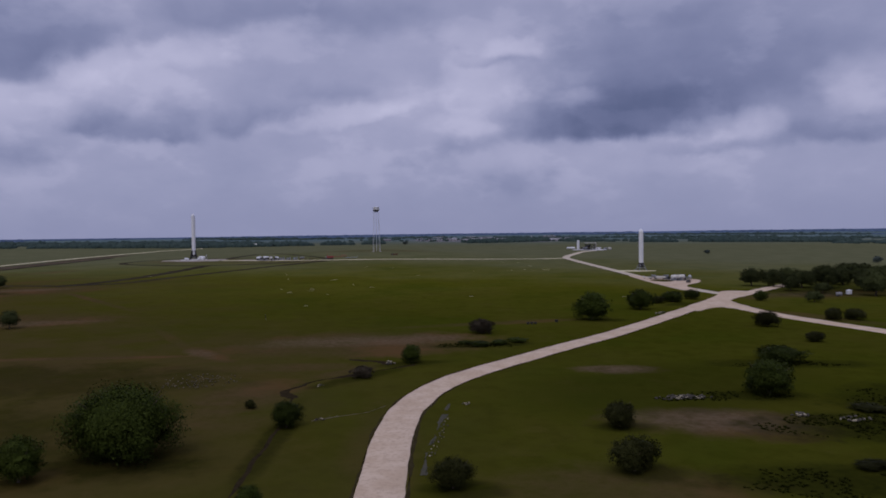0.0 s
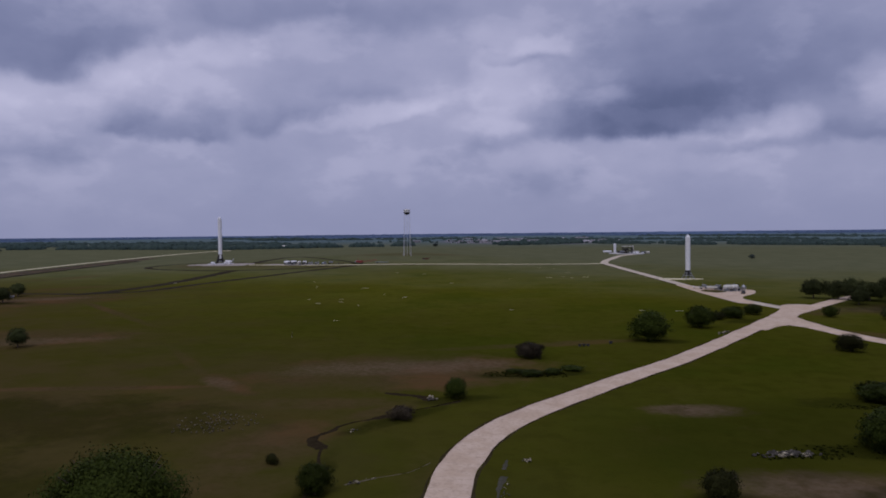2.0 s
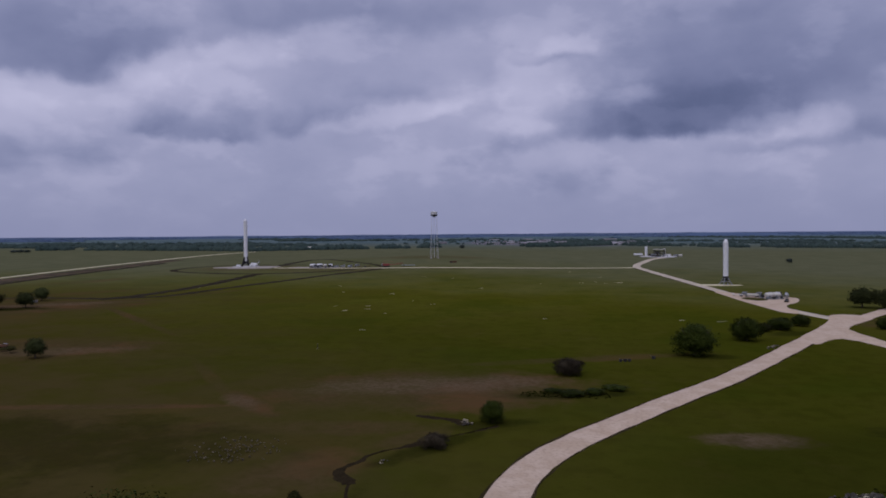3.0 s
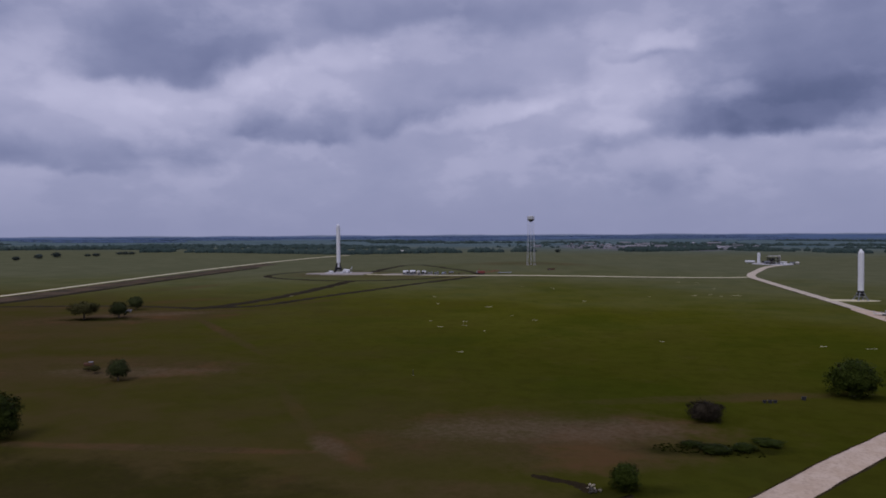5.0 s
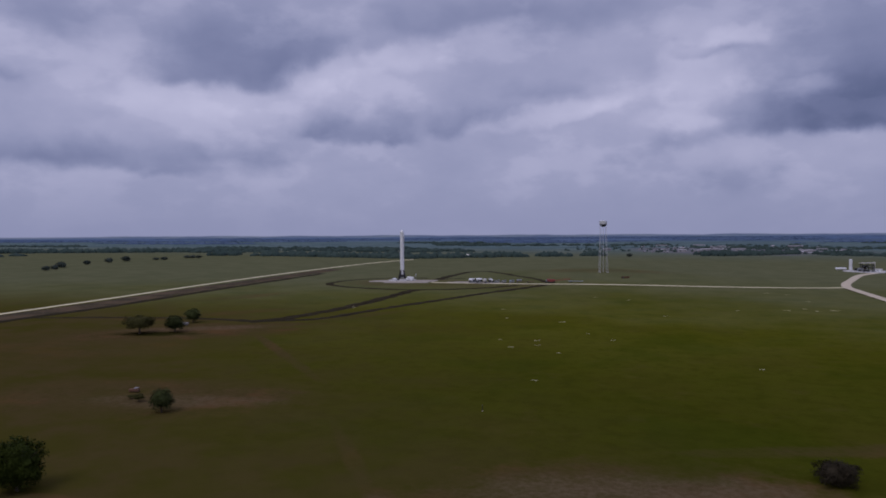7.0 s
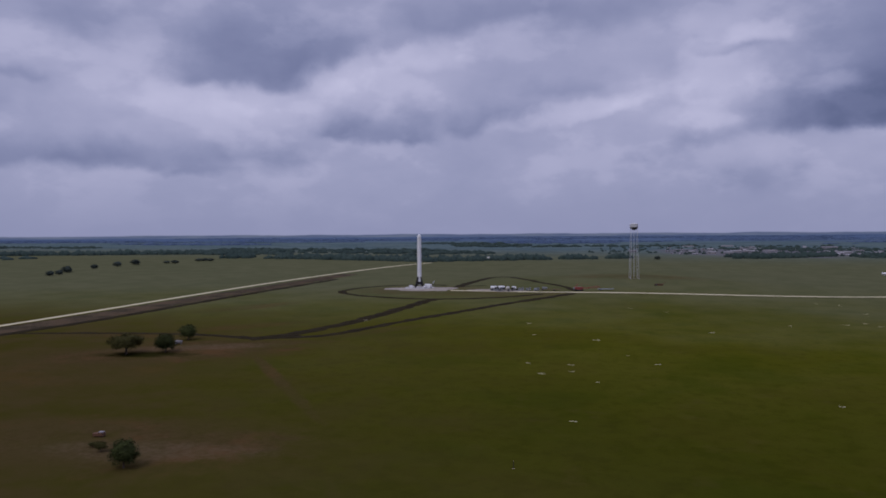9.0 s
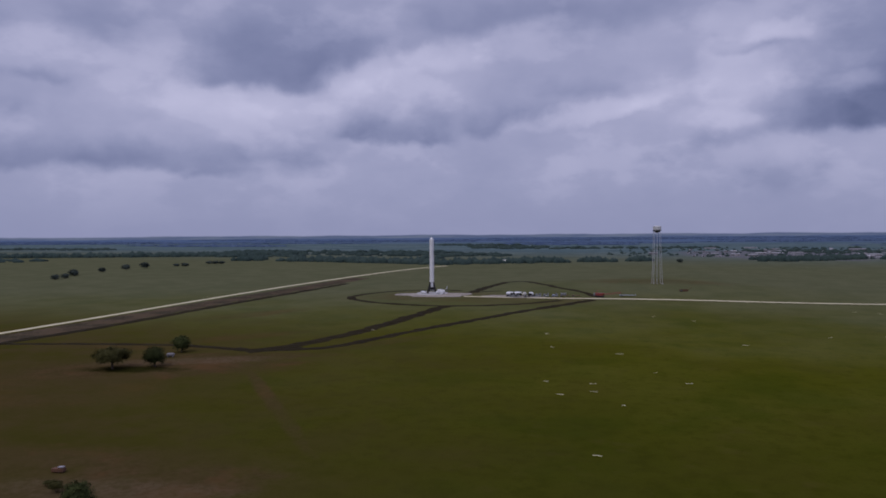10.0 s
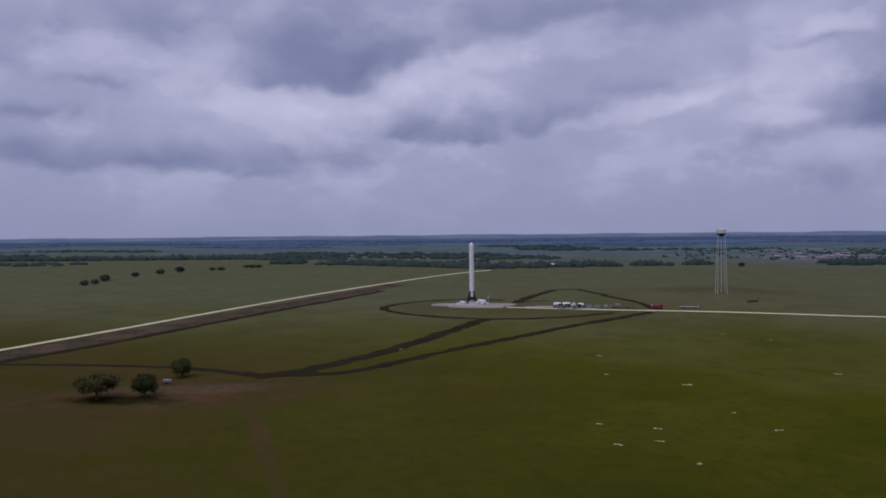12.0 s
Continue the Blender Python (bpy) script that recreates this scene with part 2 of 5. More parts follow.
M_WALL = material("pale_sheet_wall", [(0.28, 0.265, 0.275), (0.21, 0.195, 0.205), (0.15, 0.135, 0.14)], 0.3, 0.7, 0, 0.0, 6, 0.3)
M_STONE = material("pale_limestone", [(0.32, 0.28, 0.20), (0.25, 0.215, 0.15), (0.17, 0.145, 0.10)], 0.9, 0.9, 0, 0.05, 5, 0.25, spec=0.05)
M_STONE_DULL = material("dull_brown_stone", [(0.110, 0.092, 0.062), (0.085, 0.070, 0.048), (0.055, 0.046, 0.030)], 0.9, 0.9, 0, 0.05, 5, 0.25, spec=0.05)
M_STONE_DARK = material("dark_field_stone", [(0.060, 0.054, 0.045), (0.085, 0.075, 0.060), (0.040, 0.036, 0.030)], 0.9, 0.9, 0, 0.05, 5, 0.3, spec=0.05)
M_POOL = material("pale_pool_reflection", [(0.064, 0.058, 0.042), (0.048, 0.046, 0.028), (0.034, 0.036, 0.014)], 0.8, 0.85, 0, 0.02, 5, spec=0.1)
M_CREEK = material("dark_shaded_creek_cut", [(0.020, 0.015, 0.008), (0.028, 0.021, 0.011), (0.040, 0.030, 0.017)], 0.6, 0.95, 0, 0.03, 5, spec=0.0)
M_BARK = material("grey_brown_bark", [(0.10, 0.075, 0.055), (0.07, 0.055, 0.042), (0.14, 0.12, 0.10)], 1.5, 0.95, 0, 0.05, 6, spec=0.05)
M_LEAF = material("dark_oak_leaves", [(0.022, 0.031, 0.004), (0.031, 0.041, 0.006), (0.014, 0.020, 0.003)], 0.5, 0.75, 0, 0.0, 5, 0.25, spec=0.05)
M_LEAF_GROVE = material("grey_green_oak_leaves", [(0.034, 0.041, 0.014), (0.044, 0.051, 0.018), (0.024, 0.029, 0.010)], 0.4, 0.85, 0, 0.0, 5, 0.3, spec=0.03)
M_LEAF_DRY = material("dry_brown_brush", [(0.036, 0.029, 0.018), (0.046, 0.036, 0.024), (0.024, 0.020, 0.012)], 0.5, 0.85, 0, 0.0, 5, 0.2, spec=0.05)
M_LEAF_PALE = material("pale_mesquite_leaves", [(0.046, 0.044, 0.014), (0.056, 0.052, 0.018), (0.034, 0.032, 0.010)], 0.5, 0.85, 0, 0.0, 5, 0.2, spec=0.05)
M_LEAF_GREY = material("grey_juniper_leaves", [(0.017, 0.018, 0.004), (0.023, 0.024, 0.006), (0.011, 0.012, 0.003)], 0.5, 0.8, 0, 0.0, 5, 0.25, spec=0.05)
M_WEED = material("rank_weed_leaves", [(0.020, 0.023, 0.004), (0.028, 0.031, 0.006), (0.014, 0.016, 0.003)], 0.3, 0.9, 0, 0.0, 5, spec=0.0)
M_ISLAND = material("weedy_yard_grass", [(0.050, 0.047, 0.014), (0.062, 0.054, 0.020), (0.034, 0.036, 0.008)], 0.3, 0.95, 0, 0.03, 5, spec=0.0)
# far trees: distance haze is mixed into these three base colours
M_WOODS = material("haze_tinted_wood_canopy", [(0.032, 0.050, 0.044), (0.044, 0.064, 0.054), (0.026, 0.040, 0.040)], 0.02, 0.85, 0, 0.0, 8, spec=0.05)
M_LEAF_FAR = material("haze_tinted_oak_leaves", [(0.056, 0.070, 0.060), (0.066, 0.080, 0.068), (0.046, 0.058, 0.052)], 0.3, 0.85, 0, 0.0, 5, 0.2, spec=0.0)
M_WOODS_FAR = material("haze_tinted_far_canopy", [(0.066, 0.098, 0.168), (0.080, 0.114, 0.176), (0.058, 0.086, 0.155)], 0.01, 0.9, 0, 0.0, 6, spec=0.05)

# ------------------------------------------------------------------ small tools


def rise(x, y):
    """Height of the land: a slow rise away from the creek, with two low swells."""
    s = 0.05 - 0.0103 * x + 0.0194 * (y - 500)
    z = 26 * math.tanh(s / 26)
    z += 2.5 * math.exp(-((x + 257) ** 2 + (y - 790) ** 2) / 6400)
    z += 6.3 * math.exp(-((x + 81) ** 2 + (y - 940) ** 2) / 19600)
    return z


def mesh_of(name, verts, faces, material_, smooth=False):
    me = bpy.data.meshes.new(name)
    me.from_pydata([tuple(v) for v in verts], [], faces)
    me.materials.append(material_)
    if smooth:
        me.polygons.foreach_set("use_smooth", [True] * len(me.polygons))
    me.update()
    return me


def part(name, bm, material_, parent, label="", smooth=False):
    """Links a bmesh as one mesh object under a thing or a part."""
    me = bpy.data.meshes.new(name)
    bm.normal_update()
    bm.to_mesh(me)
    bm.free()
    me.materials.append(material_)
    if smooth:
        me.polygons.foreach_set("use_smooth", [True] * len(me.polygons))
    ob = new(name, me)
    ob.parent = parent
    if label:
        tagged(ob, label)
    return ob


def thing(name, m, label, category, group=""):
    ob = new(name)
    ob.empty_display_size = 0.5
    ob.matrix_basis = m
    return tagged(ob, label, category, group)


def on_land(x, y, turn=0.0, size=1.0, dz=0.0):
    return pose(x, y, rise(x, y) + dz, 0, 0, turn) @ Matrix.Diagonal((size, size, size, 1))


def box(bm, x, y, z, sx, sy, sz, bevel=0.0, m=None):
    """A box that stands on z, centred on x and y."""
    got = bmesh.ops.create_cube(bm, size=1.0)["verts"]
    t = Matrix.Translation((x, y, z + sz / 2)) @ Matrix.Diagonal((sx, sy, sz, 1))
    bmesh.ops.transform(bm, matrix=(m @ t) if m else t, verts=got)
    if bevel:
        edges = list({e for v in got for e in v.link_edges})
        bmesh.ops.bevel(bm, geom=edges, offset=bevel, segments=1, affect="EDGES")
    return bm


def rod(bm, p0, p1, r0, r1=None, seg=8, cap=True):
    """A tapered round bar from p0 to p1."""
    p0, p1 = Vector(p0), Vector(p1)
    r1 = r0 if r1 is None else r1
    d = p1 - p0
    got = bmesh.ops.create_cone(bm, cap_ends=cap, segments=seg, radius1=r0, radius2=max(r1, 0.001), depth=d.length)["verts"]
    turn = d.to_track_quat("Z", "Y").to_matrix().to_4x4()
    bmesh.ops.transform(bm, matrix=Matrix.Translation((p0 + p1) / 2) @ turn, verts=got)
    return bm


def lathe(bm, profile, seg=28, axis_m=None):
    """A round body from (radius, height) pairs."""
    rings = []
    for r, z in profile:
        ring = []
        for i in range(seg):
            a = 2 * math.pi * i / seg
            p = Vector((r * math.cos(a), r * math.sin(a), z))
            ring.append(bm.verts.new(axis_m @ p if axis_m else p))
        rings.append(ring)
    for a, b in zip(rings, rings[1:]):
        for i in range(seg):
            j = (i + 1) % seg
            bm.faces.new((a[i], a[j], b[j], b[i]))
    bm.faces.new(list(reversed(rings[0])))
    bm.faces.new(rings[-1])
    return bm


def fresh():
    return bmesh.new()


def smooth_line(points, step=6.0):
    """Points along a Catmull-Rom curve through the corners."""
    pts = [Vector((*p, 0)) for p in points]
    pts = [pts[0] * 2 - pts[1]] + pts + [pts[-1] * 2 - pts[-2]]
    out = []
    for a, b, c, d in zip(pts, pts[1:], pts[2:], pts[3:]):
        n = max(2, int((c - b).length / step))
        for i in range(n):
            t = i / n
            out.append(0.5 * ((2 * b) + (c - a) * t + (2 * a - 5 * b + 4 * c - d) * t * t + (3 * b - a - 3 * c + d) * t ** 3))
    out.append(pts[-2])
    return out


def strip(name, points, width, lift, material_, ragged=0.3, seed=0, step=6.0, shoulder=0.5, ends=(1.0, 1.0), smooth=True):
    """A raised band that follows the land, with ragged edges and sloping sides."""
    rng = random.Random(seed)
    line = smooth_line(points, step)
    verts, faces = [], []
    count = len(line)
    for i, p in enumerate(line):
        d = (line[min(i + 1, count - 1)] - line[max(i - 1, 0)]).normalized()
        side = Vector((-d.y, d.x, 0))
        k = i / max(count - 1, 1)
        w = width * (ends[0] * (1 - k) + ends[1] * k)
        l = -w / 2 - ragged * (1.5 * noise.noise(Vector((i * step * 0.11, seed * 7.3, 0.0))) + 0.25 * rng.uniform(-1, 1))
        r = w / 2 + ragged * (1.5 * noise.noise(Vector((i * step * 0.11, seed * 7.3, 9.0))) + 0.25 * rng.uniform(-1, 1))
        for off, up in ((l - shoulder, -0.12), (l, lift), (0, lift + 0.04), (r, lift), (r + shoulder, -0.12)):
            q = p + side * off
            verts.append((q.x, q.y, rise(q.x, q.y) + up))
    for i in range(count - 1):
        for k in range(4):
            a = 5 * i + k
            faces.append((a + 1, a, a + 5, a + 6))
    ob = new(name, mesh_of(name, verts, faces, material_, smooth))
    return ob


def pad(name, outline, lift, material_, fall=0.6):
    """A flat raised area: a fan over an outline given in the plan."""
    n = len(outline)
    cx, cy = sum(p[0] for p in outline) / n, sum(p[1] for p in outline) / n
    verts, faces = [(cx, cy, rise(cx, cy) + lift + 0.03)], []
    rows = 6
    for k in range(1, rows + 1):
        for x, y in outline:
            px, py = cx + (x - cx) * k / rows, cy + (y - cy) * k / rows
            verts.append((px, py, rise(px, py) + lift))
    for x, y in outline:
        d = Vector((x - cx, y - cy)).normalized() * fall
        verts.append((x + d.x, y + d.y, rise(x + d.x, y + d.y) - 0.15))
    for i in range(n):
        j = (i + 1) % n
        faces.append((0, 1 + i, 1 + j))
        for k in range(rows):
            a, b = 1 + k * n, 1 + (k + 1) * n
            faces.append((a + i, b + i, b + j, a + j))
    return new(name, mesh_of(name, verts, faces, material_))


def blob_outline(x, y, rx, ry, turn, seed, n=36, rough=0.12):
    rng = random.Random(seed)
    ph = [rng.uniform(0, 6.28) for _ in range(4)]
    out = []
    for i in range(n):
        a = 2 * math.pi * i / n
        k = 1 + rough * (math.sin(2 * a + ph[0]) * 0.5 + math.sin(3 * a + ph[1]) * 0.5 + math.sin(5 * a + ph[2]) * 0.4 + math.sin(9 * a + ph[3]) * 0.3)
        u, v = rx * k * math.cos(a), ry * k * math.sin(a)
        c, s = math.cos(radians(turn)), math.sin(radians(turn))
        out.append((x + u * c - v * s, y + u * s + v * c))
    return out


# ------------------------------------------------------------------ land
# Bare or dry areas of the pasture: x, y, half length, half width, turn, strength
BARE = [
    (-32, 276, 48, 26, 14, 1.0), (-124, 247.5, 46, 3.0, 6, 1.0), (-79, 255, 18, 4.5, -52, 0.95), (-104, 290, 36, 2.5, 121, 0.4), (-200, 334, 56, 24, 14, 1.0),
    (-58, 232, 36, 7, 4, 0.75), (-52, 194, 13, 22, -18, 0.9), (-70, 210, 15, 9, 0, 0.6), (-60, 164, 22, 14, 20, 0.6), (-96, 226, 60, 30, 0, 0.35), (-84, 140, 46, 32, 0, 0.4),
    (51, 228, 13, 6.0, 0, 1.0), (62, 168, 25, 12, -8, 1.0), (-30, 224, 12, 5, 48, 0.8), (24, 330, 44, 5, 18, 0.6), (30, 125, 22, 14, 0, 0.75),
    (-282, 462, 66, 26, 32, 1.0), (-262, 500, 50, 9, 20, 0.95), (-196, 427, 66, 3.0, 130, 0.75), (-318, 508, 60, 10, 8, 0.6), (-300, 415, 60, 50, 20, 0.45),
    (228, 452, 48, 22, 18, 0.8), (170, 345, 30, 8, -60, 0.6), (180, 440, 18, 12, 50, 0.85), (-85, 925, 70, 26, 0, 0.5), (-250, 770, 60, 34, 8, 0.45),
    (-170, 770, 50, 30, 10, 0.35), (-340, 640, 40, 14, 60, 0.5), (-300, 540, 60, 10, 50, 0.4), (-205, 560, 40, 8, 60, 0.35), (-13, 148, 7, 40, 0, 0.35),
]


# Trodden dusty ground: the same
DUST = [
    (50, 228, 11, 6.5, 0, 0.8), (60, 170, 21, 9.5, -8, 0.7), (-28, 283, 36, 12, 12, 0.6), (-185, 330, 30, 9, 12, 0.4), (-272, 482, 40, 9, 28, 0.55), (215, 450, 30, 12, 10, 0.5), (-82, 256, 10, 4, -52, 0.4),
]


# Rank dark weeds, plus painted tree shade and near lens falloff: the same
WEEDS_SHADE = [
    # broad near patches: lens falloff put into the ground colour
    (-130, 214, 62, 24, 0, 0.5), (-120, 150, 50, 40, 0, 0.5), (60, 205, 44, 26, 30, 0.35),
    (92, 165, 30, 12, 0, 0.8), (120, 192, 28, 16, 20, 0.7), (66, 131, 22, 9, 0, 0.75), (92, 126, 26, 16, 0, 0.85), (104, 236, 26, 7, 0, 0.6), (77, 194, 16, 6, 0, 0.7),
    # at (-285, 458): dark soil and the trees' shade, both as colour
    (12, 272, 18, 5, 10, 0.7), (-36, 160, 3, 32, 0, 0.6), (-26, 216, 16, 3.5, 50, 0.6), (-10, 238, 12, 4, 20, 0.6), (-285, 458, 20, 6, 15, 0.8), (235, 470, 50, 30, 20, 0.7),
    # beneath bushes and oaks: their shade put into the ground colour
    (36, 135, 7, 5, 0, 0.6), (39, 165, 7, 4, 0, 0.6), (3, 127, 7, 4, 0, 0.6), (-60, 142, 16, 10, 0, 0.7), (125, 400, 14, 6, 30, 0.6), (68, 338, 12, 5, 0, 0.6),
]


def land_material():
    m = bpy.data.materials.new("spring_pasture")
    m.use_nodes = True
    t = m.node_tree
    bsdf = t.nodes["Principled BSDF"]
    add, put, calc, mix, ramp, fuzz = chain(t)
    vec = add("ShaderNodeTexCoord").outputs["Object"]
    sep = add("ShaderNodeSeparateXYZ")
    put(sep.inputs[0], vec)
    x, y = sep.outputs[0], sep.outputs[1]
    field, field_c = fuzz(vec, 0.008, 4.0, 0.55)
    patch, _ = fuzz(vec, 0.045, 5.0, 0.6)
    tuft, _ = fuzz(vec, 0.55, 5.0, 0.65)
    blade, _ = fuzz(vec, 3.5, 3.0, 0.6)
    clump, _ = fuzz(vec, 0.16, 4.0, 0.6)
    lush = mix(ramp(field, 0.38, 0.62), (0.075, 0.075, 0.007), (0.092, 0.088, 0.012))
    lush = mix(calc("MULTIPLY", ramp(patch, 0.45, 0.70), 0.35), lush, (0.040, 0.050, 0.003))
    lush = mix(calc("MULTIPLY", ramp(tuft, 0.48, 0.72), 0.55), lush, (0.084, 0.076, 0.012))
    lush = mix(calc("MULTIPLY", ramp(clump, 0.52, 0.66), 0.25), lush, (0.030, 0.038, 0.003))
    lush = mix(calc("MULTIPLY", ramp(blade, 0.5, 0.75), 0.35), lush, (0.024, 0.030, 0.004))
    # near grass mixed darker: lens falloff put into its colour
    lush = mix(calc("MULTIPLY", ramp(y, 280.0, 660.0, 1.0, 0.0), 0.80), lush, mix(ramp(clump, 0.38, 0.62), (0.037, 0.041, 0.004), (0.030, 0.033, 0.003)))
    lush = mix(calc("MULTIPLY", ramp(tuft, 0.52, 0.70), 0.25), lush, (0.022, 0.028, 0.002))
    hue, _ = fuzz(vec, 0.017, 4.0, 0.6)
    lush = mix(calc("MULTIPLY", ramp(hue, 0.48, 0.68), 0.3), lush, (0.058, 0.049, 0.009))
    lush = mix(calc("MULTIPLY", ramp(hue, 0.50, 0.34), 0.35), lush, (0.030, 0.044, 0.003))
    straw, _ = fuzz(vec, 0.07, 5.0, 0.65)
    lush = mix(calc("MULTIPLY", ramp(straw, 0.55, 0.72), 0.3), lush, (0.070, 0.058, 0.014))
    # drier range beyond the mown pasture, greyed further by haze in its colour
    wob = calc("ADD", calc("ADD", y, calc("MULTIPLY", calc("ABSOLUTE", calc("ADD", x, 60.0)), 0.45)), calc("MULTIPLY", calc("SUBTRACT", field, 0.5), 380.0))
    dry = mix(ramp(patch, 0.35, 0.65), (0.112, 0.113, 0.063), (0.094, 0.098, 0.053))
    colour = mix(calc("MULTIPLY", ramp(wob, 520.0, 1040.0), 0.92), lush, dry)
    # far fields: blue haze put into the colour, growing with distance
    hazed_fields = mix(ramp(field, 0.42, 0.58), (0.080, 0.118, 0.125), (0.108, 0.145, 0.145))
    hazed_fields = mix(calc("MULTIPLY", ramp(patch, 0.5, 0.6), 0.5), hazed_fields, (0.060, 0.080, 0.078))
    colour = mix(ramp(y, 1200.0, 1900.0), colour, hazed_fields)
    # town lots: bare ground with mauve haze mixed in
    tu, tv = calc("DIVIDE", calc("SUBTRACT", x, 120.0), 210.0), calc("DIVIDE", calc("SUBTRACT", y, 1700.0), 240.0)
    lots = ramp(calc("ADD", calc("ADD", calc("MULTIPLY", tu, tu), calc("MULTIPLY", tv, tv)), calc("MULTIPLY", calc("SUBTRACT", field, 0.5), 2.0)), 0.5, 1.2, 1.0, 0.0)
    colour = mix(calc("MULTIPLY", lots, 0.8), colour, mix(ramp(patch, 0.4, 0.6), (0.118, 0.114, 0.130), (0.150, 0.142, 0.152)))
    # farthest land: stronger blue haze put into the colour
    hazed_hills = mix(ramp(field, 0.42, 0.58), (0.074, 0.112, 0.190), (0.094, 0.134, 0.210))
    colour = mix(ramp(calc("ADD", y, calc("MULTIPLY", calc("SUBTRACT", field, 0.5), 900.0)), 2300.0, 3400.0), colour, hazed_hills)
    earth = mix(ramp(clump, 0.40, 0.62), (0.048, 0.037, 0.013), (0.076, 0.051, 0.025))
    earth = mix(0.5, earth, mix(ramp(tuft, 0.35, 0.65), (0.088, 0.056, 0.028), (0.060, 0.041, 0.016)))
    warp = calc("ADD", calc("MULTIPLY", calc("SUBTRACT", patch, 0.5), 2.2), calc("ADD", calc("MULTIPLY", calc("SUBTRACT", clump, 0.5), 2.4), calc("MULTIPLY", calc("SUBTRACT", tuft, 0.5), 0.7)))
    spots = []
    for bx, by, rx, ry, turn, power in BARE + DUST + WEEDS_SHADE:
        c, s = math.cos(radians(turn)), math.sin(radians(turn))
        u = calc("ADD", calc("MULTIPLY", x, c / rx), calc("ADD", calc("MULTIPLY", y, s / rx), -(bx * c + by * s) / rx))
        v = calc("ADD", calc("MULTIPLY", x, -s / ry), calc("ADD", calc("MULTIPLY", y, c / ry), (bx * s - by * c) / ry))
        r2 = calc("ADD", calc("ADD", calc("MULTIPLY", u, u), calc("MULTIPLY", v, v)), warp)
        spots.append(calc("MULTIPLY", ramp(r2, 0.1, 1.7, 1.0, 0.0), power))
    worn, dusty, weed_shade = 0.0, 0.0, 0.0
    for spot in spots[:len(BARE)]:
        worn = calc("MAXIMUM", worn, spot)
    for spot in spots[len(BARE):len(BARE) + len(DUST)]:
        dusty = calc("MAXIMUM", dusty, spot)
    for spot in spots[len(BARE) + len(DUST):]:
        weed_shade = calc("MAXIMUM", weed_shade, spot)
    worn = calc("MULTIPLY", worn, ramp(tuft, 0.25, 0.6, 0.75, 1.0))
    thin, _ = fuzz(vec, 0.026, 5.0, 0.62)
    worn = calc("MULTIPLY", worn, ramp(thin, 0.36, 0.56, 0.5, 1.0))
    earth = mix(calc("MULTIPLY", ramp(thin, 0.48, 0.66), 0.6), earth, (0.105, 0.054, 0.024))
    # grazed thin and olive towards the stock's corner
    grazed = calc("MULTIPLY", ramp(calc("SUBTRACT", calc("ADD", x, calc("MULTIPLY", calc("SUBTRACT", field, 0.5), 260.0)), ramp(y, 240.0, 430.0, 130.0, 0.0)), -320.0, -40.0, 1.0, 0.0), ramp(y, 470.0, 680.0, 1.0, 0.0))
    colour = mix(calc("MULTIPLY", grazed, 0.85), colour, mix(ramp(patch, 0.35, 0.65), (0.050, 0.042, 0.010), (0.064, 0.045, 0.018)))
    colour = mix(worn, colour, earth)
    colour = mix(calc("MULTIPLY", dusty, ramp(clump, 0.3, 0.6, 0.5, 1.0)), colour, mix(ramp(tuft, 0.35, 0.65), (0.125, 0.090, 0.058), (0.090, 0.064, 0.036)))
    colour = mix(weed_shade, colour, mix(ramp(tuft, 0.35, 0.65), (0.008, 0.010, 0.002), (0.016, 0.018, 0.003)))
    put(bsdf.inputs["Base Color"], colour)
    bsdf.inputs["Roughness"].default_value = 0.95
    bsdf.inputs["Specular IOR Level"].default_value = 0.0
    n = add("ShaderNodeBump")
    n.inputs["Strength"].default_value, n.inputs["Distance"].default_value = 0.45, 0.30
    put(n.inputs["Height"], calc("ADD", calc("MULTIPLY", tuft, 1.0), calc("MULTIPLY", blade, 0.3)))
    put(bsdf.inputs["Normal"], n.outputs[0])
    return m


def build_land():
    cx, cy, seg = -60.0, 420.0, 240
    radii, r, step = [], 0.0, 9.0
    while r < 6600:
        r += step
        radii.append(r)
        if r > 650:
            step *= 1.09
    verts, faces = [(cx, cy, rise(cx, cy))], []
    for r in radii:
        for i in range(seg):
            a = 2 * math.pi * i / seg
            x, y = cx + r * math.cos(a), cy + r * math.sin(a)
            verts.append((x, y, rise(x, y)))
    for i in range(seg):
        faces.append((0, 1 + i, 1 + (i + 1) % seg))
    for k in range(len(radii) - 1):
        a, b = 1 + k * seg, 1 + (k + 1) * seg
        for i in range(seg):
            j = (i + 1) % seg
            faces.append((a + i, b + i, b + j, a + j))
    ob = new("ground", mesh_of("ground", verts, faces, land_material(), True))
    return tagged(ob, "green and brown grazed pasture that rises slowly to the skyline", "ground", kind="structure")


build_land()

# ------------------------------------------------------------------ roads and pads
MAIN = [(-60, -420), (-30, -180), (-15, 0), (-12.5, 60), (-12, 100), (-11.5, 123), (-11.6, 150), (-11.0, 166), (-9.6, 180), (-6, 195.5), (0.5, 211.5), (10, 227), (22, 243), (36, 261.5), (52.5, 282), (66, 299.3), (98, 345), (127, 388), (150, 420), (169, 445), (188, 466), (212, 494), (240, 523), (262, 548)]


def road(name, points, width, label, lift=0.16, seed=1, mat=None, ends=(1.0, 1.0), ragged=0.32):
    ob = strip(name, points, width, lift, mat or M_GRAVEL, ragged, seed, 2.5, 0.7, ends)
    return tagged(ob, label, "road", kind="structure")


road("road", MAIN, 7.5, "pale crushed-limestone road winding through the pasture", 0.20, 1)
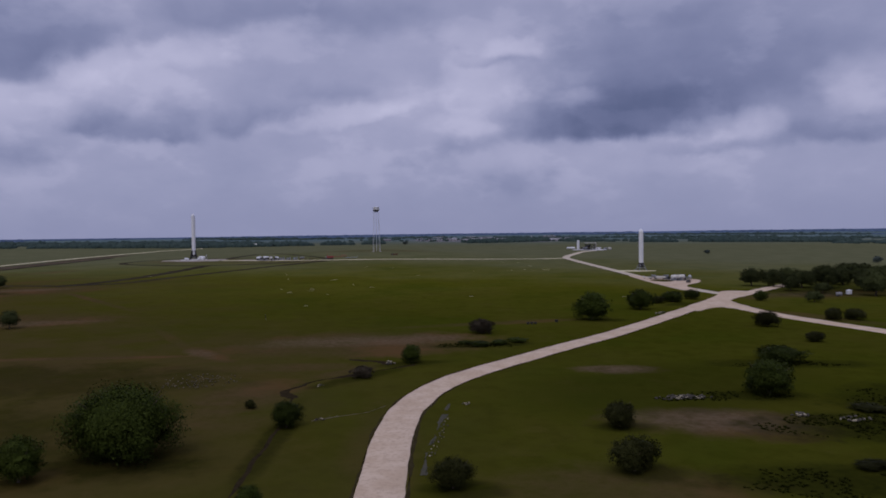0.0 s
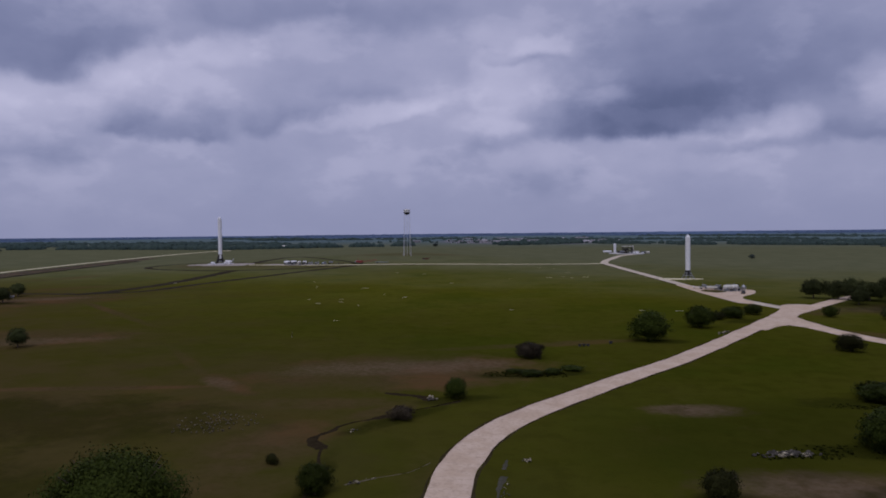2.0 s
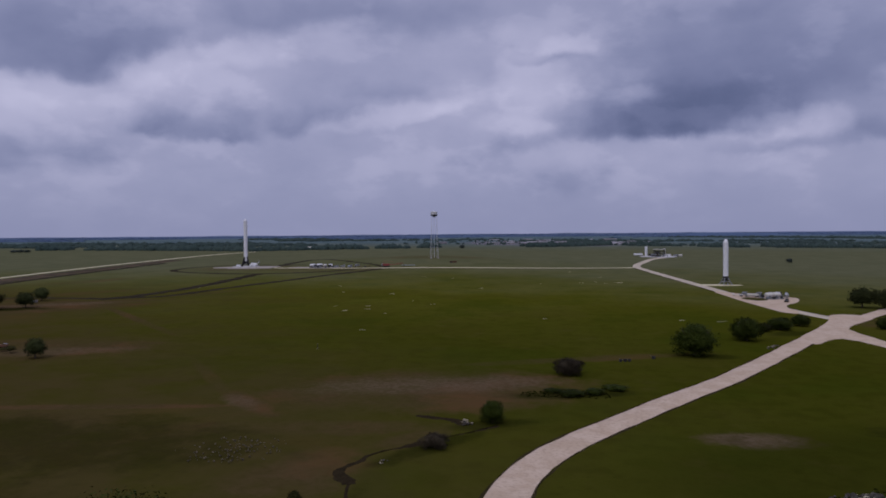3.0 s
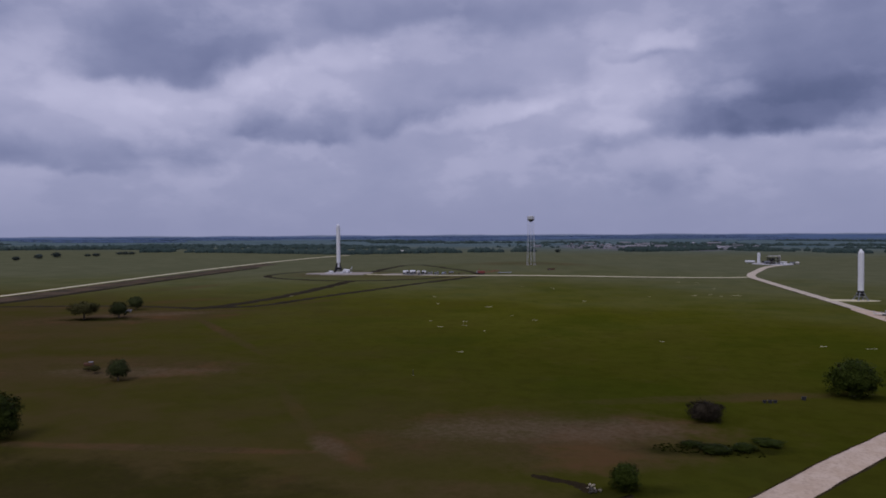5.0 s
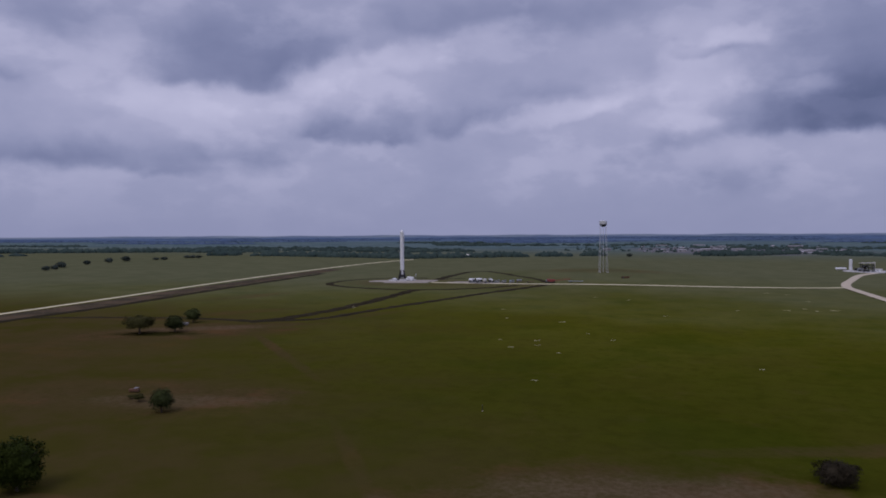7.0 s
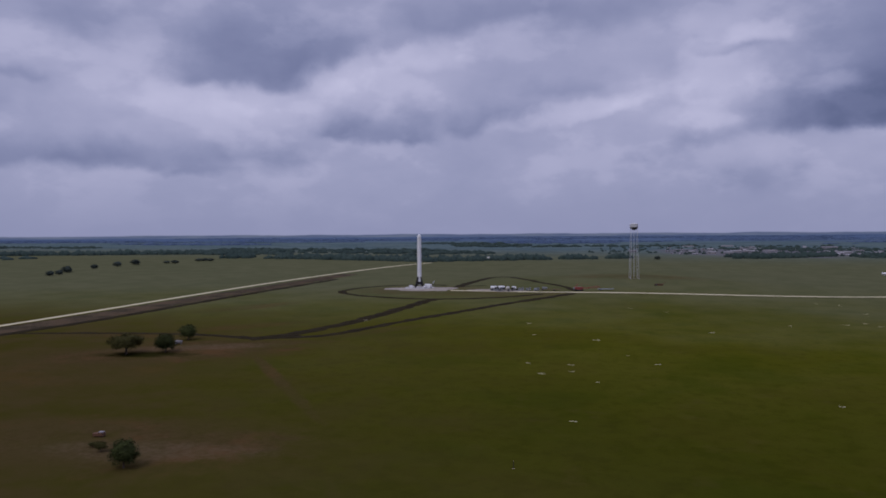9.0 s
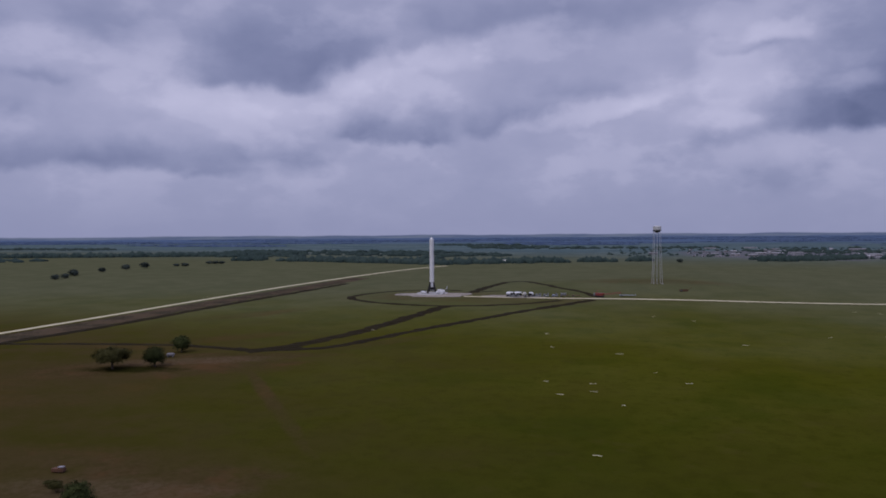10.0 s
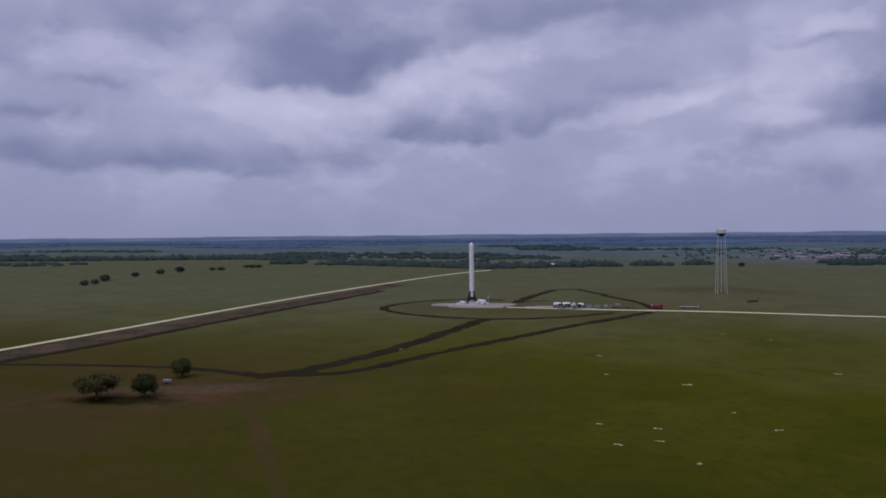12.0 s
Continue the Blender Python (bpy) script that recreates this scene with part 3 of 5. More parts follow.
road("road", [(150, 424), (148.5, 402), (148.5, 382), (152.5, 357), (161, 332), (173.5, 300), (186, 250), (205, 170), (250, -20), (330, -260)], 6.2, "narrow pale gravel side road", 0.17, 2, ends=(1.5, 1.0))
road("road", [(166, 442), (160, 465), (154.5, 490), (151, 530), (148.5, 580), (145.5, 640), (141, 720), (134.5, 845)], 7.2, "straight pale gravel road past the pads", 0.18, 3, M_GRAVEL_GREY)
road("road", [(134.5, 838), (137, 862), (144, 893), (157, 933), (177, 995), (192, 1028), (206, 1048)], 7.2, "pale gravel drive to the test stand", 0.17, 4, M_GRAVEL_GREY)
road("road", [(137.5, 848.5), (130, 844), (110, 834), (70, 821), (0, 807), (-105, 796), (-184, 784), (-225, 776)], 3.4, "long thin pale gravel road across the pasture", 0.15, 5, M_GRAVEL_PALE)
road("road", [(-450, -300), (-442, 200), (-436, 420), (-433, 523), (-431, 600), (-430, 712), (-425, 875), (-406, 1089), (-380, 1207)], 4.0, "straight pale gravel road along the far pasture", 0.17, 6, M_GRAVEL_PALE)
EDGE = [(-410, 400), (-402, 497), (-394, 563), (-391, 693), (-385, 805), (-383, 888)]
tagged(strip("dirt_track", [(-420, 400), (-414, 497), (-411, 563), (-409, 693), (-403, 805), (-401, 888), (-400, 960)], 27.0, 0.06, M_DIRT, 1.8, 11, 5.0, 2.5, (1.0, 0.75)), "bare brown dirt strip beside a gravel road", "dirt track", kind="structure")
tagged(strip("dirt_track", EDGE, 8.0, 0.10, M_SOIL, 1.3, 12, 5.0, 1.2), "dark soil edge of a graded strip", "dirt track", kind="structure")
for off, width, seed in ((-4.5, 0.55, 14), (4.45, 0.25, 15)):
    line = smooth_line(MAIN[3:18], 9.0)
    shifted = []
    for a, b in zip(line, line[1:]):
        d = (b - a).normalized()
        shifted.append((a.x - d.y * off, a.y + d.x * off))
    tagged(strip("road_edge", shifted, width, 0.04, M_DARK_VERGE, 0.5, seed, 2.0, 0.4), "dark edge along the winding road", "road edge", kind="structure")
tagged(strip("road_edge", [(150.3, 488), (146.4, 530), (143.9, 580), (140.9, 640), (136.4, 720), (130, 838)], 1.4, 0.04, M_DARK_VERGE, 0.6, 16, 4.0, 0.4), "dark edge along the straight gravel road", "road edge", kind="structure")
# shadow of the roadside ditch, laid as a dark strip
tagged(strip("road_ditch", [(110, 830.8), (70, 817.8), (0, 803.8), (-105, 792.8), (-160, 784.3)], 1.6, 0.04, M_SOIL, 0.5, 13, 5.0, 0.6), "dark strip for the ditch shadow along a thin gravel road", "ditch", kind="structure")
SOIL_TRACKS = [
    ([(-261, 512), (-250, 528), (-240, 560), (-233, 598), (-228, 660), (-223, 719)], 9.6),
    ([(-256, 517), (-240, 526), (-224, 542), (-203, 605), (-165, 702), (-140, 752), (-122, 786)], 7.0),
    ([(-318, 760), (-308, 742), (-285, 726), (-256, 719), (-230, 719), (-209, 724), (-175, 745), (-146, 776)], 5.2),
    ([(-318, 758), (-314, 780), (-302, 800), (-284, 813), (-262, 822), (-240, 818)], 7.0),
    ([(-226, 804), (-228, 842), (-227.5, 878), (-223.5, 925)], 8.0),
    ([(-224, 922), (-215, 930), (-204, 926), (-181, 892), (-159, 859), (-138, 834), (-122, 803)], 5.5),
    ([(-228, 801), (-217, 818), (-206, 828)], 4.0),
    ([(-272, 519), (-259, 515), (-247, 524), (-242, 534)], 6.0),
    ([(-397, 494), (-360, 506), (-313, 517), (-285, 518), (-263, 515)], 5.0),
]
for i, (corners, width) in enumerate(SOIL_TRACKS):
    tagged(strip("dirt_track", corners, width, 0.05, M_SOIL, width * 0.22, 20 + i, 4.0, 1.2), "dark freshly graded earth track through the grass", "dirt track", kind="structure")

tagged(pad("pavement", blob_outline(-252, 780, 28, 16, 6, 1, rough=0.22), 0.22, M_APRON), "pale gravel apron round the launch pad", "gravel apron", kind="structure")
tagged(pad("pavement", blob_outline(-257, 788, 13, 13, 0, 2, rough=0.02), 0.40, M_CONCRETE), "round weathered concrete landing pad", "concrete pad", kind="structure")
tagged(pad("pavement", blob_outline(-187, 789, 22, 8, 8, 3, rough=0.18), 0.20, M_APRON), "pale gravel yard under the storage tanks", "gravel yard", kind="structure")
tagged(pad("pavement", blob_outline(159.5, 646, 17, 5.2, 2, 4, rough=0.08), 0.30, M_GRAVEL_PALE), "pale concrete landing pad in the grass", "concrete pad", kind="structure")


def plot(corners, step=4.0):
    """A rounded outline through the corners of a plot."""
    line = smooth_line(corners[-2:] + corners + corners[:2], step)
    own = [(p.x, p.y) for p in line]
    start = min(range(len(own)), key=lambda i: (own[i][0] - corners[0][0]) ** 2 + (own[i][1] - corners[0][1]) ** 2 + (0 if i < len(own) / 2 else 1e6))
    end = max(i for i in range(len(own)) if (own[i][0] - corners[0][0]) ** 2 + (own[i][1] - corners[0][1]) ** 2 < 0.01)
    return own[start:end]


tagged(pad("pavement", plot([(142, 590), (150, 588), (158, 574), (170, 563), (183, 554), (176, 532), (163, 514), (157, 495), (157, 480), (147, 479)]), 0.22, M_GRAVEL), "pale gravel yard beside the road", "gravel yard", kind="structure")
tagged(pad("grass_island", plot([(146.5, 546), (152, 555), (161, 548), (161, 540), (153, 535)]), 0.30, M_ISLAND), "small weedy island in the gravel yard", "grass island", kind="structure")
tagged(pad("pavement", blob_outline(205, 1078, 25, 24, 0, 6, rough=0.10), 0.24, M_CONCRETE), "concrete apron round the test stand", "concrete apron", kind="structure")
tagged(pad("pavement", plot([(121, 385), (122, 370), (130.5, 379.5), (139, 386), (145, 377), (153, 384), (152, 400), (153, 412), (161, 426), (173, 440), (185, 456), (181, 468), (168, 466), (157, 443), (141, 416)]), 0.24, M_GRAVEL), "pale gravel fork where the roads meet", "road junction", kind="structure")

# ------------------------------------------------------------------ trees


def leaves(rng, n_clump, per, rx, rz, z0, leaf, clump):
    """Leaf sprays in many uneven clumps round a crown: flat blades that point all ways."""
    verts, faces = [], []
    lobes = [(rng.uniform(0, 6.28), rng.uniform(0.18, 0.42), rng.randint(2, 5)) for _ in range(3)]
    for _ in range(n_clump):
        a = rng.uniform(0, 2 * math.pi)
        up = rng.uniform(-0.95, 1.0)
        out = rng.uniform(0.35, 1.0) ** 0.5
        swell = 1 + sum(k * math.sin(f * a + ph + up) for ph, k, f in lobes) * 0.6
        ring = math.sqrt(max(0.0, 1 - up * up)) if up > 0 else math.sqrt(max(0.0, 1 - 0.6 * up * up))
        c = Vector((rx * out * ring * swell * math.cos(a), rx * out * ring * swell * math.sin(a), z0 + rz * up * out * (0.9 + 0.2 * rng.random())))
        size = clump * rng.uniform(0.6, 1.3)
        for _ in range(per):
            spread = Vector((rng.gauss(0, 0.5), rng.gauss(0, 0.5), rng.gauss(0, 0.38)))
            p = c + spread * (min(1.0, 0.85 / max(spread.length, 0.01)) * size)
            out_way = Vector((p.x / rx, p.y / rx, (p.z - z0) / rz + 0.25)).normalized()
            face = (out_way * 1.3 + Vector((rng.gauss(0, 1), rng.gauss(0, 1), rng.gauss(0, 1))) * 0.55).normalized()
            u = face.orthogonal().normalized()
            u = (u * math.cos(p.x * 9) + face.cross(u) * math.sin(p.x * 9)).normalized()
            v = face.cross(u)
            s = leaf * rng.uniform(0.6, 1.4)
            k = len(verts)
            verts += [p - u * s, p + v * s * 0.45, p + u * s, p - v * s * 0.45]
            faces.append((k, k + 1, k + 2, k + 3))
    # dense twigs and leaves inside the crown
    n, m = 18, 9
    k0 = len(verts)
    for j in range(m + 1):
        e = math.pi * (j / m - 0.5)
        for i in range(n):
            a = 2 * math.pi * i / n
            s = 0.74 * (1 + sum(k * math.sin(f * a + ph + math.sin(e)) for ph, k, f in lobes) * 0.6) * rng.uniform(0.85, 1.12)
            verts.append(Vector((rx * s * math.cos(e) * math.cos(a), rx * s * math.cos(e) * math.sin(a), z0 + rz * 0.80 * math.sin(e) * rng.uniform(0.9, 1.1))))
    for j in range(m):
        for i in range(n):
            q = (i + 1) % n
            faces.append((k0 + j * n + i, k0 + j * n + q, k0 + (j + 1) * n + q, k0 + (j + 1) * n + i))
    return verts, faces


def build_tree(name, seed, width, height, label, clumps=90, per=26, leaf=0.42, mat=None, stem=0.28, category="tree", open_below=0.3):
    """A tapered, forked trunk with limbs, and a crown of leaf sprays."""
    rng = random.Random(seed)
    root = thing(name, Matrix.Identity(4), label, category, "pasture trees")
    rx, rz = width / 2, height * (1 - open_below) / 2
    z0 = height - rz
    bm = fresh()
    fork = Vector((rng.uniform(-0.2, 0.2), rng.uniform(-0.2, 0.2), height * 0.30))
    rod(bm, (0, 0, -0.4), fork, stem * 1.35, stem, 9)
    for i in range(6):
        a = 2 * math.pi * (i + rng.random() * 0.6) / 6
        mid = fork + Vector((math.cos(a) * rx * 0.38, math.sin(a) * rx * 0.38, rz * rng.uniform(0.35, 0.7)))
        tip = mid + Vector((math.cos(a + 0.4) * rx * 0.38, math.sin(a + 0.4) * rx * 0.38, rz * rng.uniform(0.3, 0.7)))
        rod(bm, fork, mid, stem * 0.6, stem * 0.36, 6)
        rod(bm, mid, tip, stem * 0.36, stem * 0.10, 5)
        rod(bm, mid, mid + Vector((math.cos(a - 0.9) * rx * 0.3, math.sin(a - 0.9) * rx * 0.3, rz * 0.5)), stem * 0.26, stem * 0.07, 5)
    part("trunk", bm, M_BARK, root)
    v, f = leaves(rng, clumps, per, rx * 0.90, rz * 0.92, z0, leaf, width * 0.12)
    crown = new("crown", mesh_of("crown", v, f, mat or M_LEAF))
    crown.parent = root
    return root


# the large oak on the near slope and its smaller neighbours (width, height in metres)
big = build_tree("oak_tree", 3, 21.0, 13.5, "very broad dark green oak on the near pasture", 800, 52, 0.27, M_LEAF, 0.55, open_below=0.0)
big.matrix_basis = on_land(-62, 145, 20)
OAK = [
    build_tree("oak_tree", 11, 10.0, 9.0, "round dark green oak standing in the pasture", 260, 44, 0.24, M_LEAF, 0.28, open_below=0.0),
    build_tree("oak_tree", 12, 10.0, 8.0, "spreading dark green oak standing in the pasture", 250, 44, 0.24, M_LEAF, 0.30, open_below=0.02),
    build_tree("oak_tree", 13, 10.0, 9.5, "uneven dark green oak standing in the pasture", 240, 44, 0.24, M_LEAF, 0.26, open_below=0.03),
]
SHRUB = [
    build_tree("juniper_bush", 21, 8.0, 6.2, "dense rounded grey-green juniper bush in the grass", 260, 40, 0.17, M_LEAF_GREY, 0.18, "bush", 0.03),
    build_tree("juniper_bush", 22, 8.0, 5.6, "dense rounded dark juniper bush in the grass", 260, 40, 0.17, M_LEAF_GREY, 0.18, "bush", 0.02),
]
DRY = build_tree("brush_mound", 23, 8.0, 6.0, "dense mound of dry brown brush in the grass", 260, 40, 0.17, M_LEAF_DRY, 0.16, "bush", 0.0)
THORN = [
    build_tree("mesquite_tree", 31, 12.0, 8.6, "rounded brownish-green mesquite with a broad crown", 200, 34, 0.26, M_LEAF_PALE, 0.30, open_below=0.30),
]
FAR_OAK = build_tree("oak_tree", 14, 10.0, 7.5, "distant oak on the open range, haze-tinted grey-green", 90, 24, 0.45, M_LEAF_FAR, 0.26, open_below=0.05)
GROVE = [
    build_tree("oak_tree", 15, 10.0, 8.6, "soft grey-green oak in the roadside grove", 190, 34, 0.28, M_LEAF_GROVE, 0.28, open_below=0.12),
    build_tree("oak_tree", 16, 10.0, 7.2, "low spreading grey-green oak in the roadside grove", 170, 34, 0.28, M_LEAF_GROVE, 0.28, open_below=0.10),
]
RAISED = build_tree("oak_tree", 17, 10.0, 9.0, "grey-green oak with a raised crown on bare ground", 170, 34, 0.26, M_LEAF_GROVE, 0.26, open_below=0.12)
# kind, x, y, width
PLACED = [
    (OAK[0], -35, 165.5, 6.6), (OAK[0], -11, 239.5, 6.6), (OAK[0], 65, 340, 15.5, 0.9), (OAK[1], 96, 377, 12.5), (OAK[1], 122, 411, 12.0, 0.6),
    (OAK[2], 136, 424, 9.5, 0.6), (RAISED, -180, 316, 8.0, 1.1), (OAK[2], -74, 131, 8.5), (OAK[1], 171, 415, 7.0), (OAK[0], 82, 195, 13.0, 0.8),
    (OAK[1], 104, 239, 14.0, 0.45), (OAK[2], -31, 117, 4.5), (RAISED, -279, 466, 11.0, 0.95), (RAISED, -291, 501, 9.6), (FAR_OAK, 325, 947, 7.0),
    (OAK[2], -168, 246, 13.0), (GROVE[1], 213, 497, 16.0), (GROVE[0], 201, 503, 14.0), (GROVE[1], 228, 490, 16.0), (GROVE[0], 244, 489, 17.0),
    (GROVE[1], 278, 528, 19.0), (GROVE[0], 246, 438, 16.0), (GROVE[1], 196, 407, 8.5), (GROVE[0], 258, 468, 15.0), (GROVE[1], 264, 509, 17.0),
    (GROVE[0], 292, 485, 17.0), (FAR_OAK, 424, 752, 9.0), (GROVE[1], 305, 560, 16.0), (GROVE[0], 232, 520, 13.0), (GROVE[1], 265, 440, 13.0),
    (GROVE[0], 252, 512, 15.0), (GROVE[1], 224, 455, 9.0), (GROVE[0], 285, 508, 15.0), (GROVE[1], 320, 556, 14.0), (GROVE[0], 212, 470, 11.0),
    (DRY, -24, 217, 5.9, 0.8), (DRY, 14, 300, 9.3, 0.85), (SHRUB[1], 133, 317, 10.3, 0.9), (SHRUB[1], 134, 278, 7.0, 0.75),
    (SHRUB[0], 171, 338, 9.0, 0.75), (SHRUB[1], 180, 337, 9.5, 0.75), (SHRUB[1], 37, 165, 7.5, 1.05), (SHRUB[0], 33, 136, 8.2),
    (SHRUB[1], 0.5, 127.5, 6.8, 1.1), (SHRUB[0], -47, 182, 2.8), (OAK[1], 7, 275, 5.0, 0.30), (OAK[2], 12, 270.5, 7.5, 0.26),
    (OAK[0], 19, 273, 6.0, 0.36), (OAK[1], 26, 279, 7.0, 0.28), (SHRUB[1], 112, 404, 8.0, 0.7),
    (SHRUB[0], 76, 137, 6.0, 0.32), (SHRUB[1], 79, 127, 8.0, 0.35), (SHRUB[0], 92, 150, 6.0, 0.35), (SHRUB[1], 98, 178, 8.0, 0.3),
    (THORN[0], -294, 456, 17.0, 0.8), (THORN[0], -196, 326, 4.0), (THORN[0], -201, 329, 3.0, 0.7),
]
FAR_TREES = [
    (-718, 848, 9), (-721, 865, 9), (-742, 900, 10), (-752, 910, 11), (-762, 967, 9), (-766, 1015, 11), (-768, 1054, 12),
    (-752, 1101, 9), (-740, 1104, 11), (-744, 1168, 10), (-735, 1170, 11), (-726, 1172, 10), (-68, 1365, 9),
]
WIDTH = {ob: 10.0 for ob in OAK + GROVE + [FAR_OAK, RAISED]}
WIDTH.update({ob: 8.0 for ob in SHRUB + [DRY]})
WIDTH.update({ob: 12.0 for ob in THORN})
rng = random.Random(5)
firsts = {}
for ob, x, y, w, *tall in PLACED + [(FAR_OAK, x, y, w, 0.6 if 1090 < y < 1200 else 0.9) for x, y, w in FAR_TREES]:
    m = on_land(x, y, rng.uniform(0, 360), w / WIDTH[ob]) @ Matrix.Diagonal((1, 1, tall[0] if tall else 1.0, 1))
    if ob in firsts:
        copy_thing(ob, m)
    else:
        firsts[ob] = m
for ob, m in firsts.items():
    ob.matrix_basis = m


def woods(name, label, spots, mat, seed, size=9.0, lumps=3, flat=0.75, wide=1.35):
    """A far wood: many ragged, lumpy crowns in one mesh."""
    rng = random.Random(seed)
    seedling = bmesh.new()
    bmesh.ops.create_icosphere(seedling, subdivisions=1, radius=1.0)
    ball = [v.co.copy() for v in seedling.verts]
    tris = [[v.index for v in f.verts] for f in seedling.faces]
    seedling.free()
    verts, faces = [], []
    for x, y in spots:
        h = size * rng.uniform(0.5, 1.25)
        base = rise(x, y)
        for _ in range(lumps):
            r = h * rng.uniform(0.32, 0.55)
            c = Vector((x + rng.gauss(0, h * 0.3), y + rng.gauss(0, h * 0.3), base))
            k = len(verts)
            tall = h * rng.uniform(0.6, 1.0) * flat * 1.2
            for v in ball:
                s = r * rng.uniform(0.75, 1.25)
                verts.append((c.x + v.x * s * wide, c.y + v.y * s * wide, c.z + v.z * tall * rng.uniform(0.75, 1.15)))
            faces += [tuple(i + k for i in t) for t in tris]
    ob = new(name, mesh_of(name, verts, faces, mat, True))
    return tagged(ob, label, "woods", kind="stuff")


def belt(corners, depth, spacing, seed):
    rng = random.Random(seed)
    out = []
    for (x0, y0), (x1, y1) in zip(corners, corners[1:]):
        n = max(1, int(math.hypot(x1 - x0, y1 - y0) / spacing))
        for i in range(n):
            k = (i + rng.random()) / n
            if noise.noise(Vector((x0 + (x1 - x0) * k, y0 + (y1 - y0) * k, seed)) * 0.012) < -0.28:
                continue
            for _ in range(3):
                out.append((x0 + (x1 - x0) * k + rng.gauss(0, 4), y0 + (y1 - y0) * k + rng.uniform(0, depth)))
    return out


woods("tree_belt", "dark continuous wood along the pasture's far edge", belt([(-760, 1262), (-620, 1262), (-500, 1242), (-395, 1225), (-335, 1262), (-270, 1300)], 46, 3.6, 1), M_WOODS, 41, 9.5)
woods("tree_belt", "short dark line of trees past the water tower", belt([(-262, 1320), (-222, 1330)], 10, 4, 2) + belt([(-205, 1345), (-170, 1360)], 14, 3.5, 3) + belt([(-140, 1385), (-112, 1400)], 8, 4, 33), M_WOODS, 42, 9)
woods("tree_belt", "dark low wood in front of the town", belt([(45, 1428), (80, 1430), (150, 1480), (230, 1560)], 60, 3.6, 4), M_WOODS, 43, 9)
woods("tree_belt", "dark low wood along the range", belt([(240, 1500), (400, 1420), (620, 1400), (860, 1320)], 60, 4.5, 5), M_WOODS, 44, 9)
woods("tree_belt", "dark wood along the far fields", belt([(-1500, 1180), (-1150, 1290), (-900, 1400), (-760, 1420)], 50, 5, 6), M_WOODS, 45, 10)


def far_woods(r0, r1, count, seed, threshold, scale):
    rng = random.Random(seed)
    out = []
    while len(out) < count:
        a = radians(rng.uniform(-62, 50)) + radians(90)
        r = math.sqrt(rng.uniform(r0 * r0, r1 * r1))
        x, y = r * math.cos(a), r * math.sin(a)
        # woods in long bands across the view
        if noise.noise(Vector((x * scale * 0.4, y * scale, seed * 3.1))) > threshold:
            out.append((x, y))
    return out


woods("woodland", "bands of dark green woods between far fields", far_woods(1480, 2500, 2200, 7, 0.22, 0.0065), M_WOODS, 51, 9, 2, 0.5, 2.0)
woods("woodland", "haze-tinted bluish woods near the skyline", far_woods(2400, 3600, 3600, 8, 0.14, 0.004), M_WOODS_FAR, 52, 9.0, 1, 0.3, 4.0)
woods("woodland", "haze-tinted bluish woods on the skyline", far_woods(3500, 4800, 4200, 9, 0.05, 0.003), M_WOODS_FAR, 53, 9, 1, 0.3, 5.0)

def scrub(label, patches, seed, mat):
    """Low weeds: many small leaf tufts close to the ground, in one mesh."""
    rng = random.Random(seed)
    verts, faces = [], []
    for x, y, rx, ry, count in patches:
        for _ in range(count):
            a, r = rng.uniform(0, 6.283), math.sqrt(rng.random())
            px, py = x + rx * r * math.cos(a), y + ry * r * math.sin(a)
            if noise.noise(Vector((px * 0.09, py * 0.09, seed))) < -0.12:
                continue
            h = rng.uniform(0.15, 0.5) * (1.25 - r * 0.7)
            z = rise(px, py)
            for _ in range(9):
                b, w = rng.uniform(0, 6.283), rng.uniform(0.12, 0.28)
                d = Vector((math.cos(b), math.sin(b), 0))
                s = Vector((-d.y, d.x, 0)) * w
                foot = Vector((px, py, z - 0.05)) + d * rng.uniform(0, 0.3)
                tip = foot + d * h * rng.uniform(0.3, 0.8) + Vector((0, 0, h))
                k = len(verts)
                verts += [foot - s, foot + s, tip + s * 0.4, tip - s * 0.4]
                faces.append((k, k + 1, k + 2, k + 3))
    return tagged(new("weeds", mesh_of("weeds", verts, faces, mat)), label, "weeds", kind="stuff")


scrub("low dark weeds and brush in the pasture", [(92, 165, 26, 10, 700), (118, 190, 22, 12, 500), (66, 130, 18, 8, 400), (90, 128, 20, 12, 500), (104, 236, 22, 6, 300), (75, 194, 14, 5, 160), (12, 272, 16, 5, 220), (60, 190, 10, 2.5, 90)], 6, M_WEED)

# ------------------------------------------------------------------ rockets


def bells(bm, r, z, ring):
    for i in range(9):
        a = 2 * math.pi * i / 8
        x, y = (0, 0) if i == 8 else (ring * math.cos(a), ring * math.sin(a))
        lathe(bm, [(r * 0.35, z), (r * 0.5, z - r * 0.7), (r * 0.8, z - r * 1.5), (r, z - r * 2.4)], 12, Matrix.Translation((x, y, 0)))


